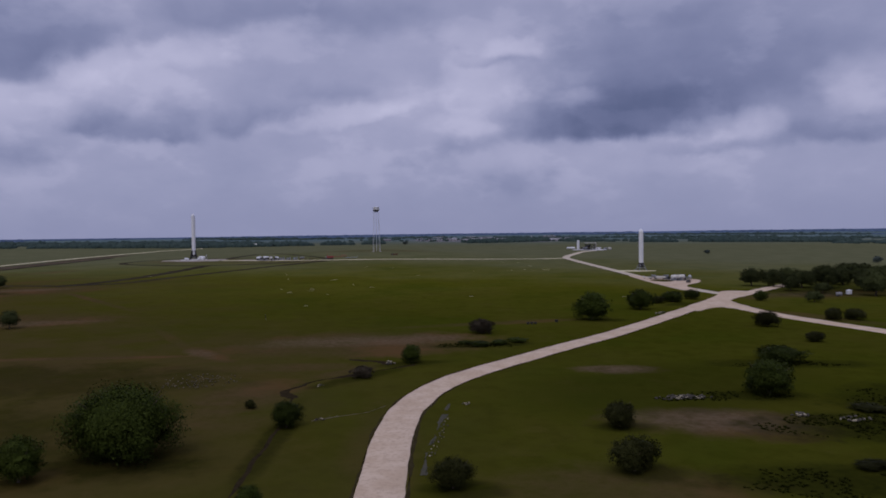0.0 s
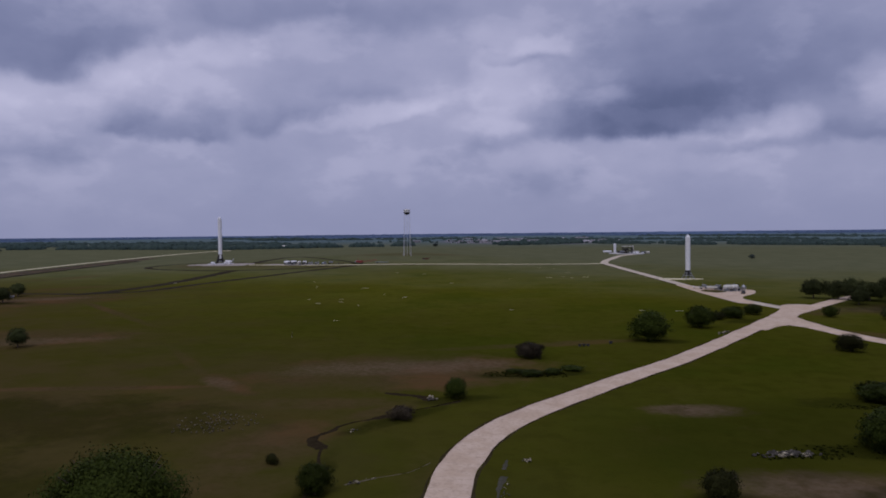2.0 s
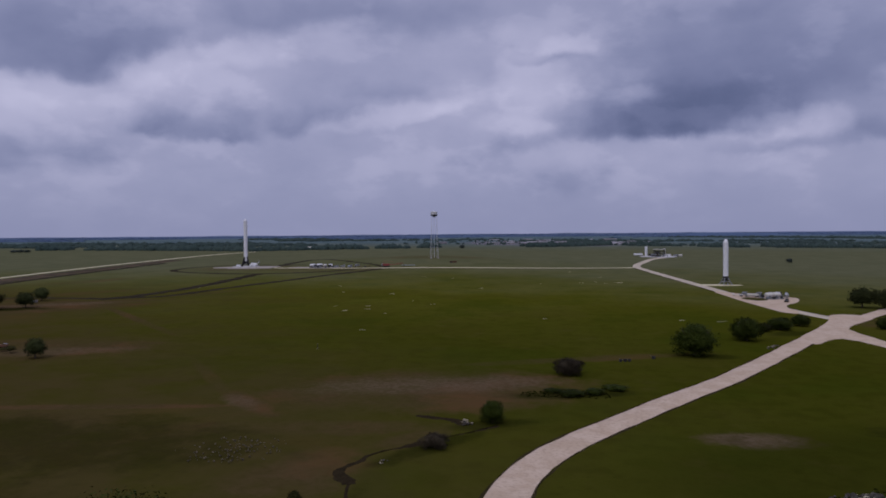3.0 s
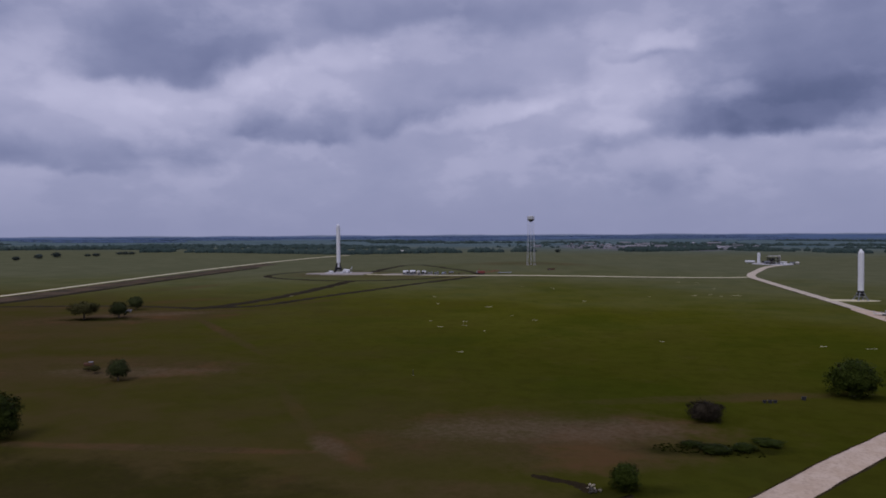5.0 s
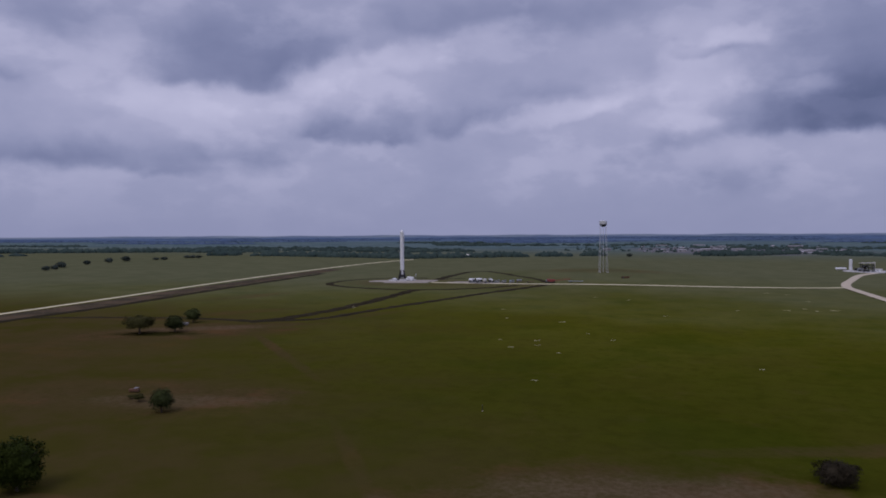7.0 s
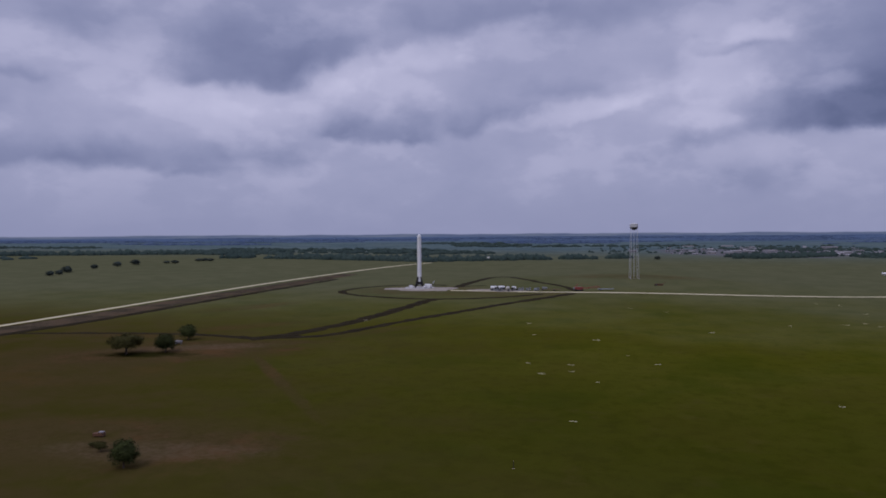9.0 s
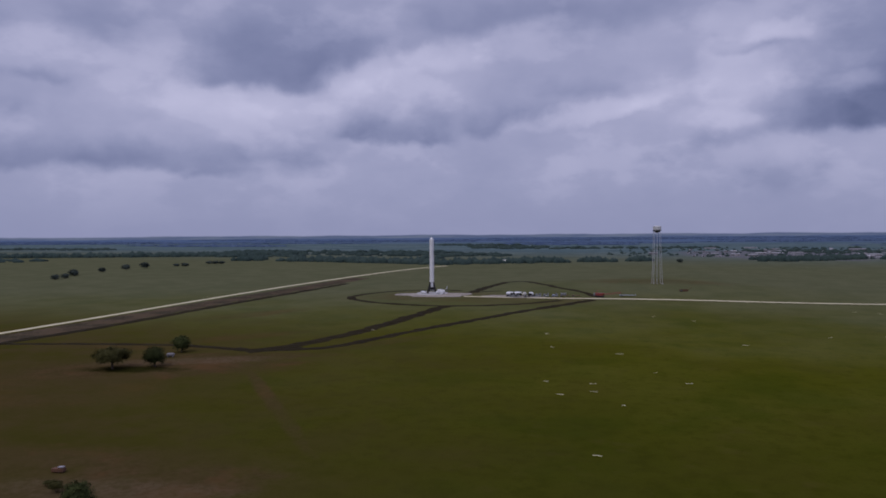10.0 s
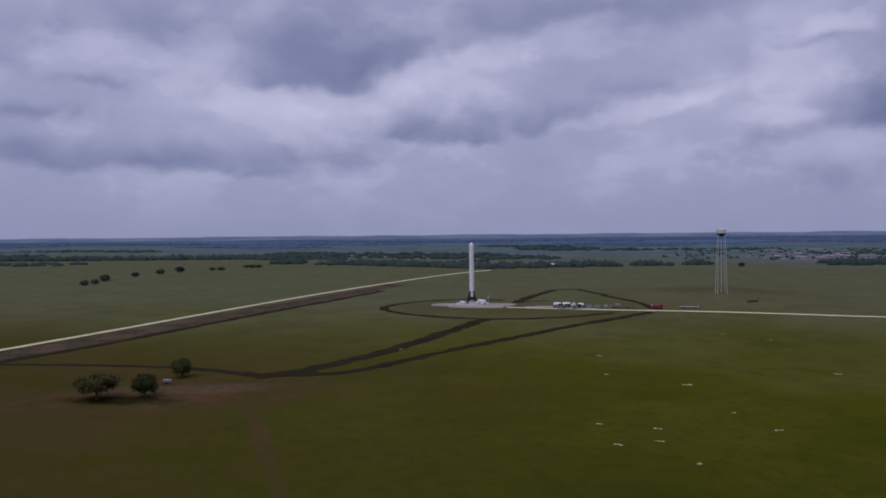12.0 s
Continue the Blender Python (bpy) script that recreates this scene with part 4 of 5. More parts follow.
def tall_rocket():
    root = thing("rocket", on_land(-257.1, 788.5, 25, 1, 0.4), "tall white test rocket upright on black splayed landing legs", "rocket", "test rockets")
    r = 1.72
    part("lower_tank", lathe(fresh(), [(r, 5.0), (r, 9.0), (r + 0.03, 9.05), (r + 0.03, 9.5), (r, 9.55), (r, 20.0)], 40), M_WHITE, root, smooth=False)
    part("upper_tank", lathe(fresh(), [(r, 20.05), (r + 0.03, 20.1), (r + 0.03, 20.5), (r, 20.55), (r, 32.0), (r + 0.03, 32.05), (r + 0.03, 32.4), (r, 32.45), (r, 39.8)], 40), M_WHITE, root)
    part("interstage", lathe(fresh(), [(r, 39.85), (r + 0.04, 39.9), (r + 0.04, 44.6), (r, 44.7)], 40), M_WHITE, root)
    part("nose_cap", lathe(fresh(), [(r, 44.75), (r * 0.97, 45.1), (r * 0.80, 45.75), (r * 0.5, 46.4), (r * 0.2, 46.85), (0.05, 47.0)], 32), M_WHITE, root, "blunt white nose cap")
    bm = lathe(fresh(), [(r * 1.02, 3.0), (r * 1.04, 3.2), (r * 1.04, 4.7), (r, 4.95)], 40)
    part("engine_section", bm, M_BLACK, root, "soot-black engine section")
    bm = fresh()
    bells(bm, 0.45, 3.1, 1.25)
    part("engine_bells", bm, M_STEEL, root)
    part("cable_raceway", box(fresh(), r + 0.10, 0, 5.0, 0.22, 0.5, 38.0, 0.04), M_OFFWHITE, root)
    for i in range(4):
        turn = Matrix.Rotation(math.pi / 2 * i + math.pi / 4, 4, "Z")
        bm = fresh()
        rod(bm, turn @ Vector((r, 0, 4.2)), turn @ Vector((5.2, 0, 0.35)), 0.62, 0.34, 8)
        rod(bm, turn @ Vector((r, 0.5, 9.2)), turn @ Vector((4.9, 0.1, 0.7)), 0.28, 0.22, 6)
        rod(bm, turn @ Vector((r, -0.5, 9.2)), turn @ Vector((4.9, -0.1, 0.7)), 0.28, 0.22, 6)
        leg = part("landing_leg", bm, M_BLACK, root, "black splayed landing leg")
        part("foot", lathe(fresh(), [(0.75, 0.0), (0.8, 0.12), (0.5, 0.35), (0.25, 0.5)], 14, Matrix.Translation(turn @ Vector((5.3, 0, 0)))), M_BLACK, leg)
        bm = fresh()
        fin = [turn @ Vector(p) for p in ((r, 0.12, 9.6), (r + 1.4, 0.12, 6.0), (r + 1.1, 0.12, 4.6), (r, 0.12, 4.6))]
        back = [turn @ Vector(p) for p in ((r, -0.12, 9.6), (r + 1.4, -0.12, 6.0), (r + 1.1, -0.12, 4.6), (r, -0.12, 4.6))]
        va, vb = [bm.verts.new(p) for p in fin], [bm.verts.new(p) for p in back]
        bm.faces.new(va)
        bm.faces.new(list(reversed(vb)))
        for k in range(4):
            bm.faces.new((va[k], vb[k], vb[(k + 1) % 4], va[(k + 1) % 4]))
        part("leg_fairing", bm, M_BLACK, root)
    return root


def short_rocket():
    root = thing("rocket", on_land(166.3, 648.2, 10, 1, 0.3), "white test rocket with black skirt on steel leg frame", "rocket", "test rockets")
    r = 1.85
    part("lower_tank", lathe(fresh(), [(r, 6.55), (r, 12.0), (r + 0.03, 12.05), (r + 0.03, 12.4), (r, 12.45), (r, 18.0)], 40), M_WHITE, root)
    part("upper_tank", lathe(fresh(), [(r, 18.05), (r + 0.03, 18.1), (r + 0.03, 18.45), (r, 18.5), (r, 32.4)], 40), M_WHITE, root)
    part("nose_cap", lathe(fresh(), [(r, 32.45), (r * 0.96, 32.8), (r * 0.8, 33.6), (r * 0.45, 34.6), (r * 0.15, 35.1), (0.05, 35.2)], 32), M_WHITE, root, "blunt white nose cap")
    part("skirt", lathe(fresh(), [(r * 1.04, 3.2), (r * 1.10, 3.4), (r * 1.10, 6.2), (r, 6.5)], 40), M_BLACK, root, "black engine skirt")
    part("engine_bell", lathe(fresh(), [(0.25, 4.1), (0.32, 3.6), (0.55, 3.0), (0.75, 2.3)], 16), M_STEEL, root)
    part("cable_raceway", box(fresh(), r + 0.10, 0, 6.6, 0.22, 0.5, 25.5, 0.04), M_OFFWHITE, root)
    bm = fresh()
    for i in range(4):
        a, b = (Matrix.Rotation(math.pi / 2 * (i + k) + math.pi / 4, 4, "Z") for k in (0, 1))
        rod(bm, a @ Vector((2.6, 0, 4.6)), b @ Vector((2.6, 0, 4.6)), 0.16, None, 6)
        rod(bm, a @ Vector((3.4, 0, 2.4)), b @ Vector((3.4, 0, 2.4)), 0.14, None, 6)
    part("leg_frame", bm, M_STEEL, root)
    for i in range(4):
        turn = Matrix.Rotation(math.pi / 2 * i + math.pi / 4, 4, "Z")
        bm = fresh()
        rod(bm, turn @ Vector((1.9, 0, 5.2)), turn @ Vector((4.8, 0, 0.4)), 0.40, 0.30, 8)
        rod(bm, turn @ Vector((1.9, 0, 5.2)), turn @ Vector((3.4, 0, 2.4)), 0.2, 0.2, 6)
        rod(bm, turn @ Vector((1.0, 0, 3.2)), turn @ Vector((4.6, 0, 0.5)), 0.16, 0.14, 6)
        leg = part("leg", bm, M_GREY, root, "dark steel leg")
        part("foot", lathe(fresh(), [(0.8, 0.0), (0.85, 0.12), (0.5, 0.4), (0.25, 0.55)], 14, Matrix.Translation(turn @ Vector((4.7, 0, 0)))), M_STEEL, leg)
    return root


tall_rocket()
short_rocket()

# ------------------------------------------------------------------ water tower


def water_tower():
    root = thing("water_tower", on_land(-79.2, 905, 15) @ Matrix.Diagonal((0.86, 0.86, 1, 1)), "tall water tower with dusty white tank on slender legs", "water tower")
    top = 53.0
    part("tank", lathe(fresh(), [(4.35, top - 3.9), (4.4, top - 3.8), (4.4, top - 1.1), (4.3, top - 0.95)], 36), M_PALE, root, "dusty white round tank wall")
    part("bowl", lathe(fresh(), [(0.8, top - 6.6), (2.3, top - 6.2), (3.6, top - 5.4), (4.25, top - 4.6), (4.4, top - 3.92)], 36), M_BLACK, root, "dark curved tank bottom")
    part("roof", lathe(fresh(), [(4.45, top - 0.93), (4.3, top - 0.7), (2.6, top - 0.2), (0.3, top)], 36), M_PALE, root, "low conical roof")
    part("rim", lathe(fresh(), [(4.42, top - 4.05), (4.65, top - 4.05), (4.65, top - 3.85), (4.42, top - 3.85)], 36), M_GREY, root)
    part("riser_pipe", rod(fresh(), (0, 0, -0.2), (0, 0, top - 6.4), 0.24, None, 10), M_PALE, root)
    feet = []
    for i in range(4):
        a = math.pi / 2 * i + math.pi / 4
        foot, head = Vector((6.4 * math.cos(a), 6.4 * math.sin(a), -0.3)), Vector((4.3 * math.cos(a), 4.3 * math.sin(a), top - 4.2))
        feet.append((foot, head))
        leg = part("leg", rod(fresh(), foot, head, 0.19, 0.15, 8), M_PALE, root, "slender pale steel leg")
        part("footing", box(fresh(), foot.x, foot.y, -0.6, 1.4, 1.4, 1.0, 0.08), M_CONCRETE, leg)
    for k in range(1, 4):
        bm = fresh()
        for i in range(4):
            p, q = feet[i], feet[(i + 1) % 4]
            lo, hi = k / 4 - 0.25, k / 4
            rod(bm, p[0].lerp(p[1], hi), q[0].lerp(q[1], hi), 0.03, None, 5)
            rod(bm, p[0].lerp(p[1], lo), q[0].lerp(q[1], hi), 0.02, None, 4)
            rod(bm, q[0].lerp(q[1], lo), p[0].lerp(p[1], hi), 0.02, None, 4)
        part("brace", bm, M_STEEL, root)
    return root


water_tower()

# ------------------------------------------------------------------ tanks, trailers and machines


def storage_tank(x, y, turn, length, r, label, mat=None, group="storage tanks", dz=0.2):
    root = thing("storage_tank", on_land(x, y, turn, 1, dz), label, "tank", group)
    lie = Matrix.Translation((-length / 2, 0, r + 0.9)) @ Matrix.Rotation(math.pi / 2, 4, "Y")
    part("shell", lathe(fresh(), [(0.05, -0.5 * r), (r * 0.55, -0.38 * r), (r * 0.88, -0.15 * r), (r, 0.1), (r, length - 0.1), (r * 0.88, length + 0.15 * r), (r * 0.55, length + 0.38 * r), (0.05, length + 0.5 * r)], 28, lie), mat or M_WHITE, root, smooth=True)
    for k in (-0.32, 0.32):
        part("saddle", box(fresh(), k * length, 0, -0.3, 0.6, r * 1.7, 1.6, 0.05), M_CONCRETE, root)
    bm = fresh()
    rod(bm, (0, 0, 2 * r + 0.8), (0, 0, 2 * r + 1.4), 0.35, None, 10)
    part("manhole", bm, M_STEEL, root)
    bm = fresh()
    rod(bm, (-length * 0.3, r * 0.9, 0.5), (length * 0.55, r * 0.9, 0.5), 0.12, None, 6)
    rod(bm, (length * 0.55, r * 0.9, 0.0), (length * 0.55, r * 0.9, r), 0.12, None, 6)
    part("pipework", bm, M_STEEL, root)
    return root


def wheel(x, y, r, parent):
    bm = fresh()
    lathe(bm, [(r * 0.6, -0.16), (r * 0.95, -0.16), (r, -0.1), (r, 0.1), (r * 0.95, 0.16), (r * 0.6, 0.16)], 18, Matrix.Translation((x, y, r)) @ Matrix.Rotation(math.pi / 2, 4, "X"))
    w = part("wheel", bm, M_TYRE, parent)
    part("rim", lathe(fresh(), [(r * 0.15, -0.17), (r * 0.58, -0.15), (r * 0.58, 0.15), (r * 0.15, 0.17)], 14, Matrix.Translation((x, y, r)) @ Matrix.Rotation(math.pi / 2, 4, "X")), M_STEEL, w)


def trailer(x, y, turn, length, height, label, mat, group="parked trailers", dz=0.2, width=2.5):
    root = thing("box_trailer", on_land(x, y, turn, 1, dz), label, "trailer", group)
    part("body", box(fresh(), 0, 0, 1.1, length, width, height, 0.06), mat, root)
    for i in range(int(length / 1.2)):
        part("rib", box(fresh(), -length / 2 + 0.6 + i * 1.2, 0, 1.2, 0.08, width + 0.08, height - 0.2), mat, root)
    part("chassis", box(fresh(), 0, 0, 0.75, length * 0.98, 1.2, 0.34), M_GREY, root)
    for s in (-1, 1):
        for k in (0.28, 0.38):
            wheel(-length * k, s * (width / 2 - 0.2), 0.5, root)
        part("landing_leg", box(fresh(), length * 0.36, s * 0.8, 0, 0.16, 0.16, 0.8), M_GREY, root)
    return root


def flatbed(x, y, turn, length, label, mat, load, dz=0.2):
    root = thing("flatbed_trailer", on_land(x, y, turn, 1, dz), label, "trailer", "parked trailers")
    part("deck", box(fresh(), 0, 0, 1.0, length, 2.5, 0.25, 0.03), mat, root)
    part("headboard", box(fresh(), length / 2 - 0.1, 0, 1.2, 0.15, 2.4, 1.0, 0.02), mat, root)
    for s in (-1, 1):
        for k in (0.28, 0.38):
            wheel(-length * k, s * 1.05, 0.48, root)
        part("landing_leg", box(fresh(), length * 0.36, s * 0.8, 0, 0.16, 0.16, 1.0), M_GREY, root)
    if load:
        cargo = thing("cargo_crate", on_land(x, y, turn, 1, dz + 1.25), "dark grey crated machinery on a flatbed trailer", "crate", "crates")
        part("body", box(fresh(), -length * 0.1, 0, 0, length * 0.55, 2.1, 1.5, 0.06), load, cargo)
        part("lid", box(fresh(), -length * 0.1, 0, 1.5, length * 0.57, 2.2, 0.12, 0.02), M_STEEL, cargo)
    return root


def truck(x, y, turn, label, mat, dz=0.2):
    root = thing("pickup_truck", on_land(x, y, turn, 1, dz), label, "truck", "parked trucks")
    part("body", box(fresh(), 0, 0, 0.5, 5.4, 1.95, 0.7, 0.12), mat, root)
    bm = box(fresh(), 0.4, 0, 1.2, 2.3, 1.8, 0.75, 0.22)
    part("cab", bm, mat, root)
    part("windscreen", box(fresh(), 1.5, 0, 1.3, 0.16, 1.5, 0.5), M_GLASS, root)
    part("rear_window", box(fresh(), -0.72, 0, 1.35, 0.12, 1.4, 0.42), M_GLASS, root)
    part("bed", box(fresh(), -1.7, 0, 1.16, 1.8, 1.6, 0.08), M_GREY, root, "dark open load bed")
    part("bumper", box(fresh(), 2.72, 0, 0.5, 0.16, 1.9, 0.28, 0.04), M_STEEL, root)
    for sx in (-1.65, 1.65):
        for sy in (-0.85, 0.85):
            wheel(sx, sy, 0.4, root)
    return root


def pump_skid(x, y, turn, label, mat, dz=0.2, size=1.0):
    root = thing("pump_skid", on_land(x, y, turn, size, dz), label, "pump", "pump skids")
    part("skid_frame", box(fresh(), 0, 0, 0, 4.2, 2.0, 0.3, 0.03), M_GREY, root)
    part("motor", rod(fresh(), (-1.5, 0, 1.0), (0.0, 0, 1.0), 0.65, None, 14), mat, root)
    part("control_box", box(fresh(), 1.2, 0.3, 0.3, 1.1, 0.9, 1.9, 0.05), M_GREY, root)
    bm = fresh()
    rod(bm, (0.0, -0.6, 0.6), (2.0, -0.6, 0.6), 0.14, None, 8)
    rod(bm, (2.0, -0.6, 0.3), (2.0, -0.6, 2.2), 0.14, None, 8)
    rod(bm, (-1.0, -0.6, 0.3), (-1.0, -0.6, 1.8), 0.10, None, 8)
    part("pipework", bm, M_STEEL, root)
    return root


# beside the tall rocket: row of white tanks and equipment along the thin road
for x, y, turn, length, r, mat in [(-190.5, 791.5, 12, 4.6, 1.2, M_WHITE), (-184.0, 792.6, 8, 5.0, 1.3, M_WHITE), (-178.4, 791.8, 92, 5.6, 1.25, M_OFFWHITE), (-173.4, 794.6, 8, 3.0, 1.15, M_WHITE)]:
    storage_tank(x, y, turn, length, r, "white horizontal storage tank on concrete saddles in the yard", mat)
# black trailers and skids added to fill dark gaps along the tank row
for x, y, turn in ((-187.2, 788.5, 18), (-182.3, 789.0, 30), (-173.6, 790.4, 75)):
    trailer(x, y, turn, 3.8, 1.7, "black box trailer added in the dark gap between two white tanks", M_BLACK, width=1.6)
for x, y, turn, k in ((-191.0, 786.4, 70, 0.9), (-183.4, 785.4, 10, 1.0), (-176.2, 786.2, 80, 0.9), (-170.0, 792.2, 20, 1.1)):
    pump_skid(x, y, turn, "black pump skid before the white storage tanks", M_BLACK, 0.21, k)
pump_skid(-187.5, 785.0, 10, "grey pump skid with pipes by the tanks", M_GREY)
pump_skid(-168, 796, 20, "grey pump skid standing in the grass", M_GREY, 0.05, 1.2)
pump_skid(-162, 798, -10, "grey pump skid with white cabinet in the grass", M_GREY, 0.05, 1.2)
pump_skid(-155, 799, 30, "blue-grey pump skid in the grass", M_BLUE, 0.05, 1.2)
flatbed(-147, 800, 8, 8.0, "rusty flatbed trailer parked in the grass", M_RUST, M_GREY, 0.05)
flatbed(-138, 801, 5, 6.5, "brown flatbed trailer parked in the grass", M_RUST, None, 0.05)
flatbed(-98, 811, 6, 13.0, "pale blue empty flatbed trailer beside the road", M_BLUE, None, 0.05)


def crane(x, y, turn):
    root = thing("crawler_crane", on_land(x, y, turn, 1, 0.05), "red crawler crane with its lattice boom laid low", "crane")
    for s in (-1, 1):
        part("track", box(fresh(), 0, s * 2.0, 0, 6.6, 0.9, 1.1, 0.3), M_BLACK, root)
    part("car_body", box(fresh(), 0, 0, 0.6, 3.6, 3.2, 0.7, 0.1), M_RED, root)
    part("house", box(fresh(), -1.2, 0, 1.4, 5.6, 3.0, 1.9, 0.15), M_RED, root, "red machine house")
    cab = part("cab", box(fresh(), 2.4, 1.1, 1.4, 1.7, 1.1, 1.9, 0.12), M_RED, root)
    part("cab_window", box(fresh(), 3.22, 1.1, 2.2, 0.1, 0.9, 0.9), M_GLASS, cab)
    part("counterweight", box(fresh(), -4.3, 0, 1.3, 1.2, 3.2, 1.7, 0.1), M_GREY, root)
    bm = fresh()
    start, end = Vector((2.0, -0.4, 2.0)), Vector((17.0, -0.4, 3.6))
    for dy, dz in ((-0.6, -0.5), (0.6, -0.5), (-0.6, 0.5), (0.6, 0.5)):
        rod(bm, start + Vector((0, dy, dz)), end + Vector((0, dy, dz)), 0.09, None, 5)
    for k in range(14):
        a, b = start.lerp(end, k / 14), start.lerp(end, (k + 1) / 14)
        s = 1 if k % 2 else -1
        for dy in (-0.6, 0.6):
            rod(bm, a + Vector((0, dy, -0.5 * s)), b + Vector((0, dy, 0.5 * s)), 0.05, None, 4)
        rod(bm, a + Vector((0, -0.6 * s, 0.5)), b + Vector((0, 0.6 * s, 0.5)), 0.05, None, 4)
    part("boom", bm, M_RED, root, "red lattice boom")
    bm = fresh()
    rod(bm, (-3.4, -0.5, 3.2), (-1.2, -0.5, 6.0), 0.1, None, 5)
    rod(bm, (-3.4, 0.5, 3.2), (-1.2, 0.5, 6.0), 0.1, None, 5)
    rod(bm, (-1.2, -0.5, 6.0), (16.5, -0.4, 4.1), 0.03, None, 4)
    part("gantry", bm, M_RED, root)
    return root


crane(-119, 803.5, 12)


def plough(x, y):
    root = thing("disc_plough", on_land(x, y, 20, 1.5), "rusty brown disc plough standing in the grass", "farm machine")
    part("frame", box(fresh(), 0, 0, 0.9, 5.0, 0.3, 0.3, 0.03), M_RUST, root)
    part("drawbar", rod(fresh(), (2.2, 0, 1.0), (4.6, 0.6, 2.4), 0.12, 0.08, 6), M_RUST, root)
    for i in range(6):
        lie = Matrix.Translation((-2.1 + i * 0.8, 0, 0.55)) @ Matrix.Rotation(math.pi / 2, 4, "X")
        part("disc", lathe(fresh(), [(0.1, -0.05), (0.55, -0.02), (0.55, 0.02), (0.1, 0.05)], 16, lie), M_RUST, root)
    for s in (-1, 1):
        wheel(-1.8, s * 1.2, 0.55, root)
    part("axle", rod(fresh(), (-1.8, -1.2, 0.55), (-1.8, 1.2, 0.55), 0.08, None, 6), M_RUST, root)
    return root


plough(-55, 852)


def dish(x, y):
    root = thing("tracking_dish", on_land(x, y, 200, 1, 0.2), "small white tracking dish on a mast by the pad", "dish antenna")
    part("mast", rod(fresh(), (0, 0, -0.2), (0, 0, 3.0), 0.18, 0.14, 8), M_STEEL, root)
    tip = Matrix.Translation((0, 0, 3.6)) @ Matrix.Rotation(radians(65), 4, "Y")
    part("reflector", lathe(fresh(), [(0.2, -0.2), (0.9, 0.0), (1.5, 0.35), (1.55, 0.4), (1.45, 0.42), (0.85, 0.1), (0.1, -0.1)], 24, tip), M_WHITE, root)
    part("feed_horn", rod(fresh(), tip @ Vector((0, 0, -0.1)), tip @ Vector((0, 0, 1.0)), 0.07, 0.12, 6), M_STEEL, root)
    return root


dish(-248, 802)


def tarp_cover(x, y, turn):
    root = thing("equipment_cover", on_land(x, y, turn, 1, 0.22), "white sheeted equipment on a steel frame by the rocket", "cover", "pad equipment")
    bm = box(fresh(), 0, 0, 1.3, 6.4, 2.8, 2.4, 0.55)
    for v in bm.verts:
        v.co += Vector((0, 0, 0.25 * math.sin(v.co.x * 1.7) - 0.12 * v.co.y))
    part("sheet", bm, M_WHITE, root, "white draped sheet")
    for sx in (-2.6, 2.6):
        for sy in (-1.0, 1.0):
            part("frame_leg", rod(fresh(), (sx, sy, -0.2), (sx, sy, 1.6), 0.14, None, 6), M_BLACK, root)


tarp_cover(-247.5, 784.5, 15)
# white covers and pallets round the tall rocket's feet
for x, y, turn, w in ((-263.5, 783.5, 30, 2.6), (-260.8, 780.5, 80, 2.0), (-250.5, 783.5, 15, 2.8), (-248.5, 786.5, 50, 2.2), (-246.5, 782.0, 70, 1.8)):
    c = thing("equipment_case", on_land(x, y, turn, 1, 0.4 if math.hypot(x + 257, y - 788) < 11.8 else 0.22), "white ground equipment case on the launch pad", "case", "pad equipment")
    part("body", box(fresh(), 0, 0, 0.15, w, 1.8, 1.9, 0.25), M_WHITE, c)
    part("skid", box(fresh(), 0, 0, 0, w * 0.9, 1.3, 0.16), M_BLACK, c)

# yard beside the short rocket
storage_tank(164.5, 548.5, 25, 4.6, 1.5, "large white horizontal tank on saddles in the gravel yard", M_OFFWHITE, dz=0.22)
storage_tank(169.8, 550.5, 25, 4.2, 1.5, "large dusty white horizontal tank in the gravel yard", M_OFFWHITE, dz=0.22)
storage_tank(176, 550.5, 75, 3.4, 1.3, "grey round tank at the yard's corner", M_STEEL, dz=0.22)
flatbed(148.8, 561.5, 150, 6.5, "low white flatbed trailer in the gravel yard", M_OFFWHITE, None, 0.22)
trailer(157, 557.0, 155, 7.0, 1.1, "low white box trailer in the gravel yard", M_OFFWHITE, dz=0.22)
flatbed(152.5, 561.5, 155, 5.5, "dark flatbed trailer loaded with grey machinery", M_GREY, M_GREY, 0.22)
flatbed(161, 559.5, 160, 7.0, "black flatbed trailer loaded with machinery", M_BLACK, M_BLACK, 0.22)
pump_skid(161.2, 552.5, 100, "black pump skid beside the large white tanks", M_BLACK, 0.22, 1.3)
trailer(173.4, 555.5, 70, 4.5, 2.4, "black box trailer behind the white tanks", M_BLACK, dz=0.22)
pump_skid(166.5, 544.0, 20, "black pump skid before the large white tanks", M_BLACK, 0.22, 1.1)
pump_skid(171.5, 546.0, 60, "black pump skid between two tanks", M_BLACK, 0.22, 1.1)
pump_skid(162.5, 544.5, 10, "grey pump skid before the white tanks", M_GREY, 0.22)
truck(168, 528.5, 60, "dark pickup truck parked on the gravel yard", M_BLACK, 0.22)

# ------------------------------------------------------------------ test stand complex


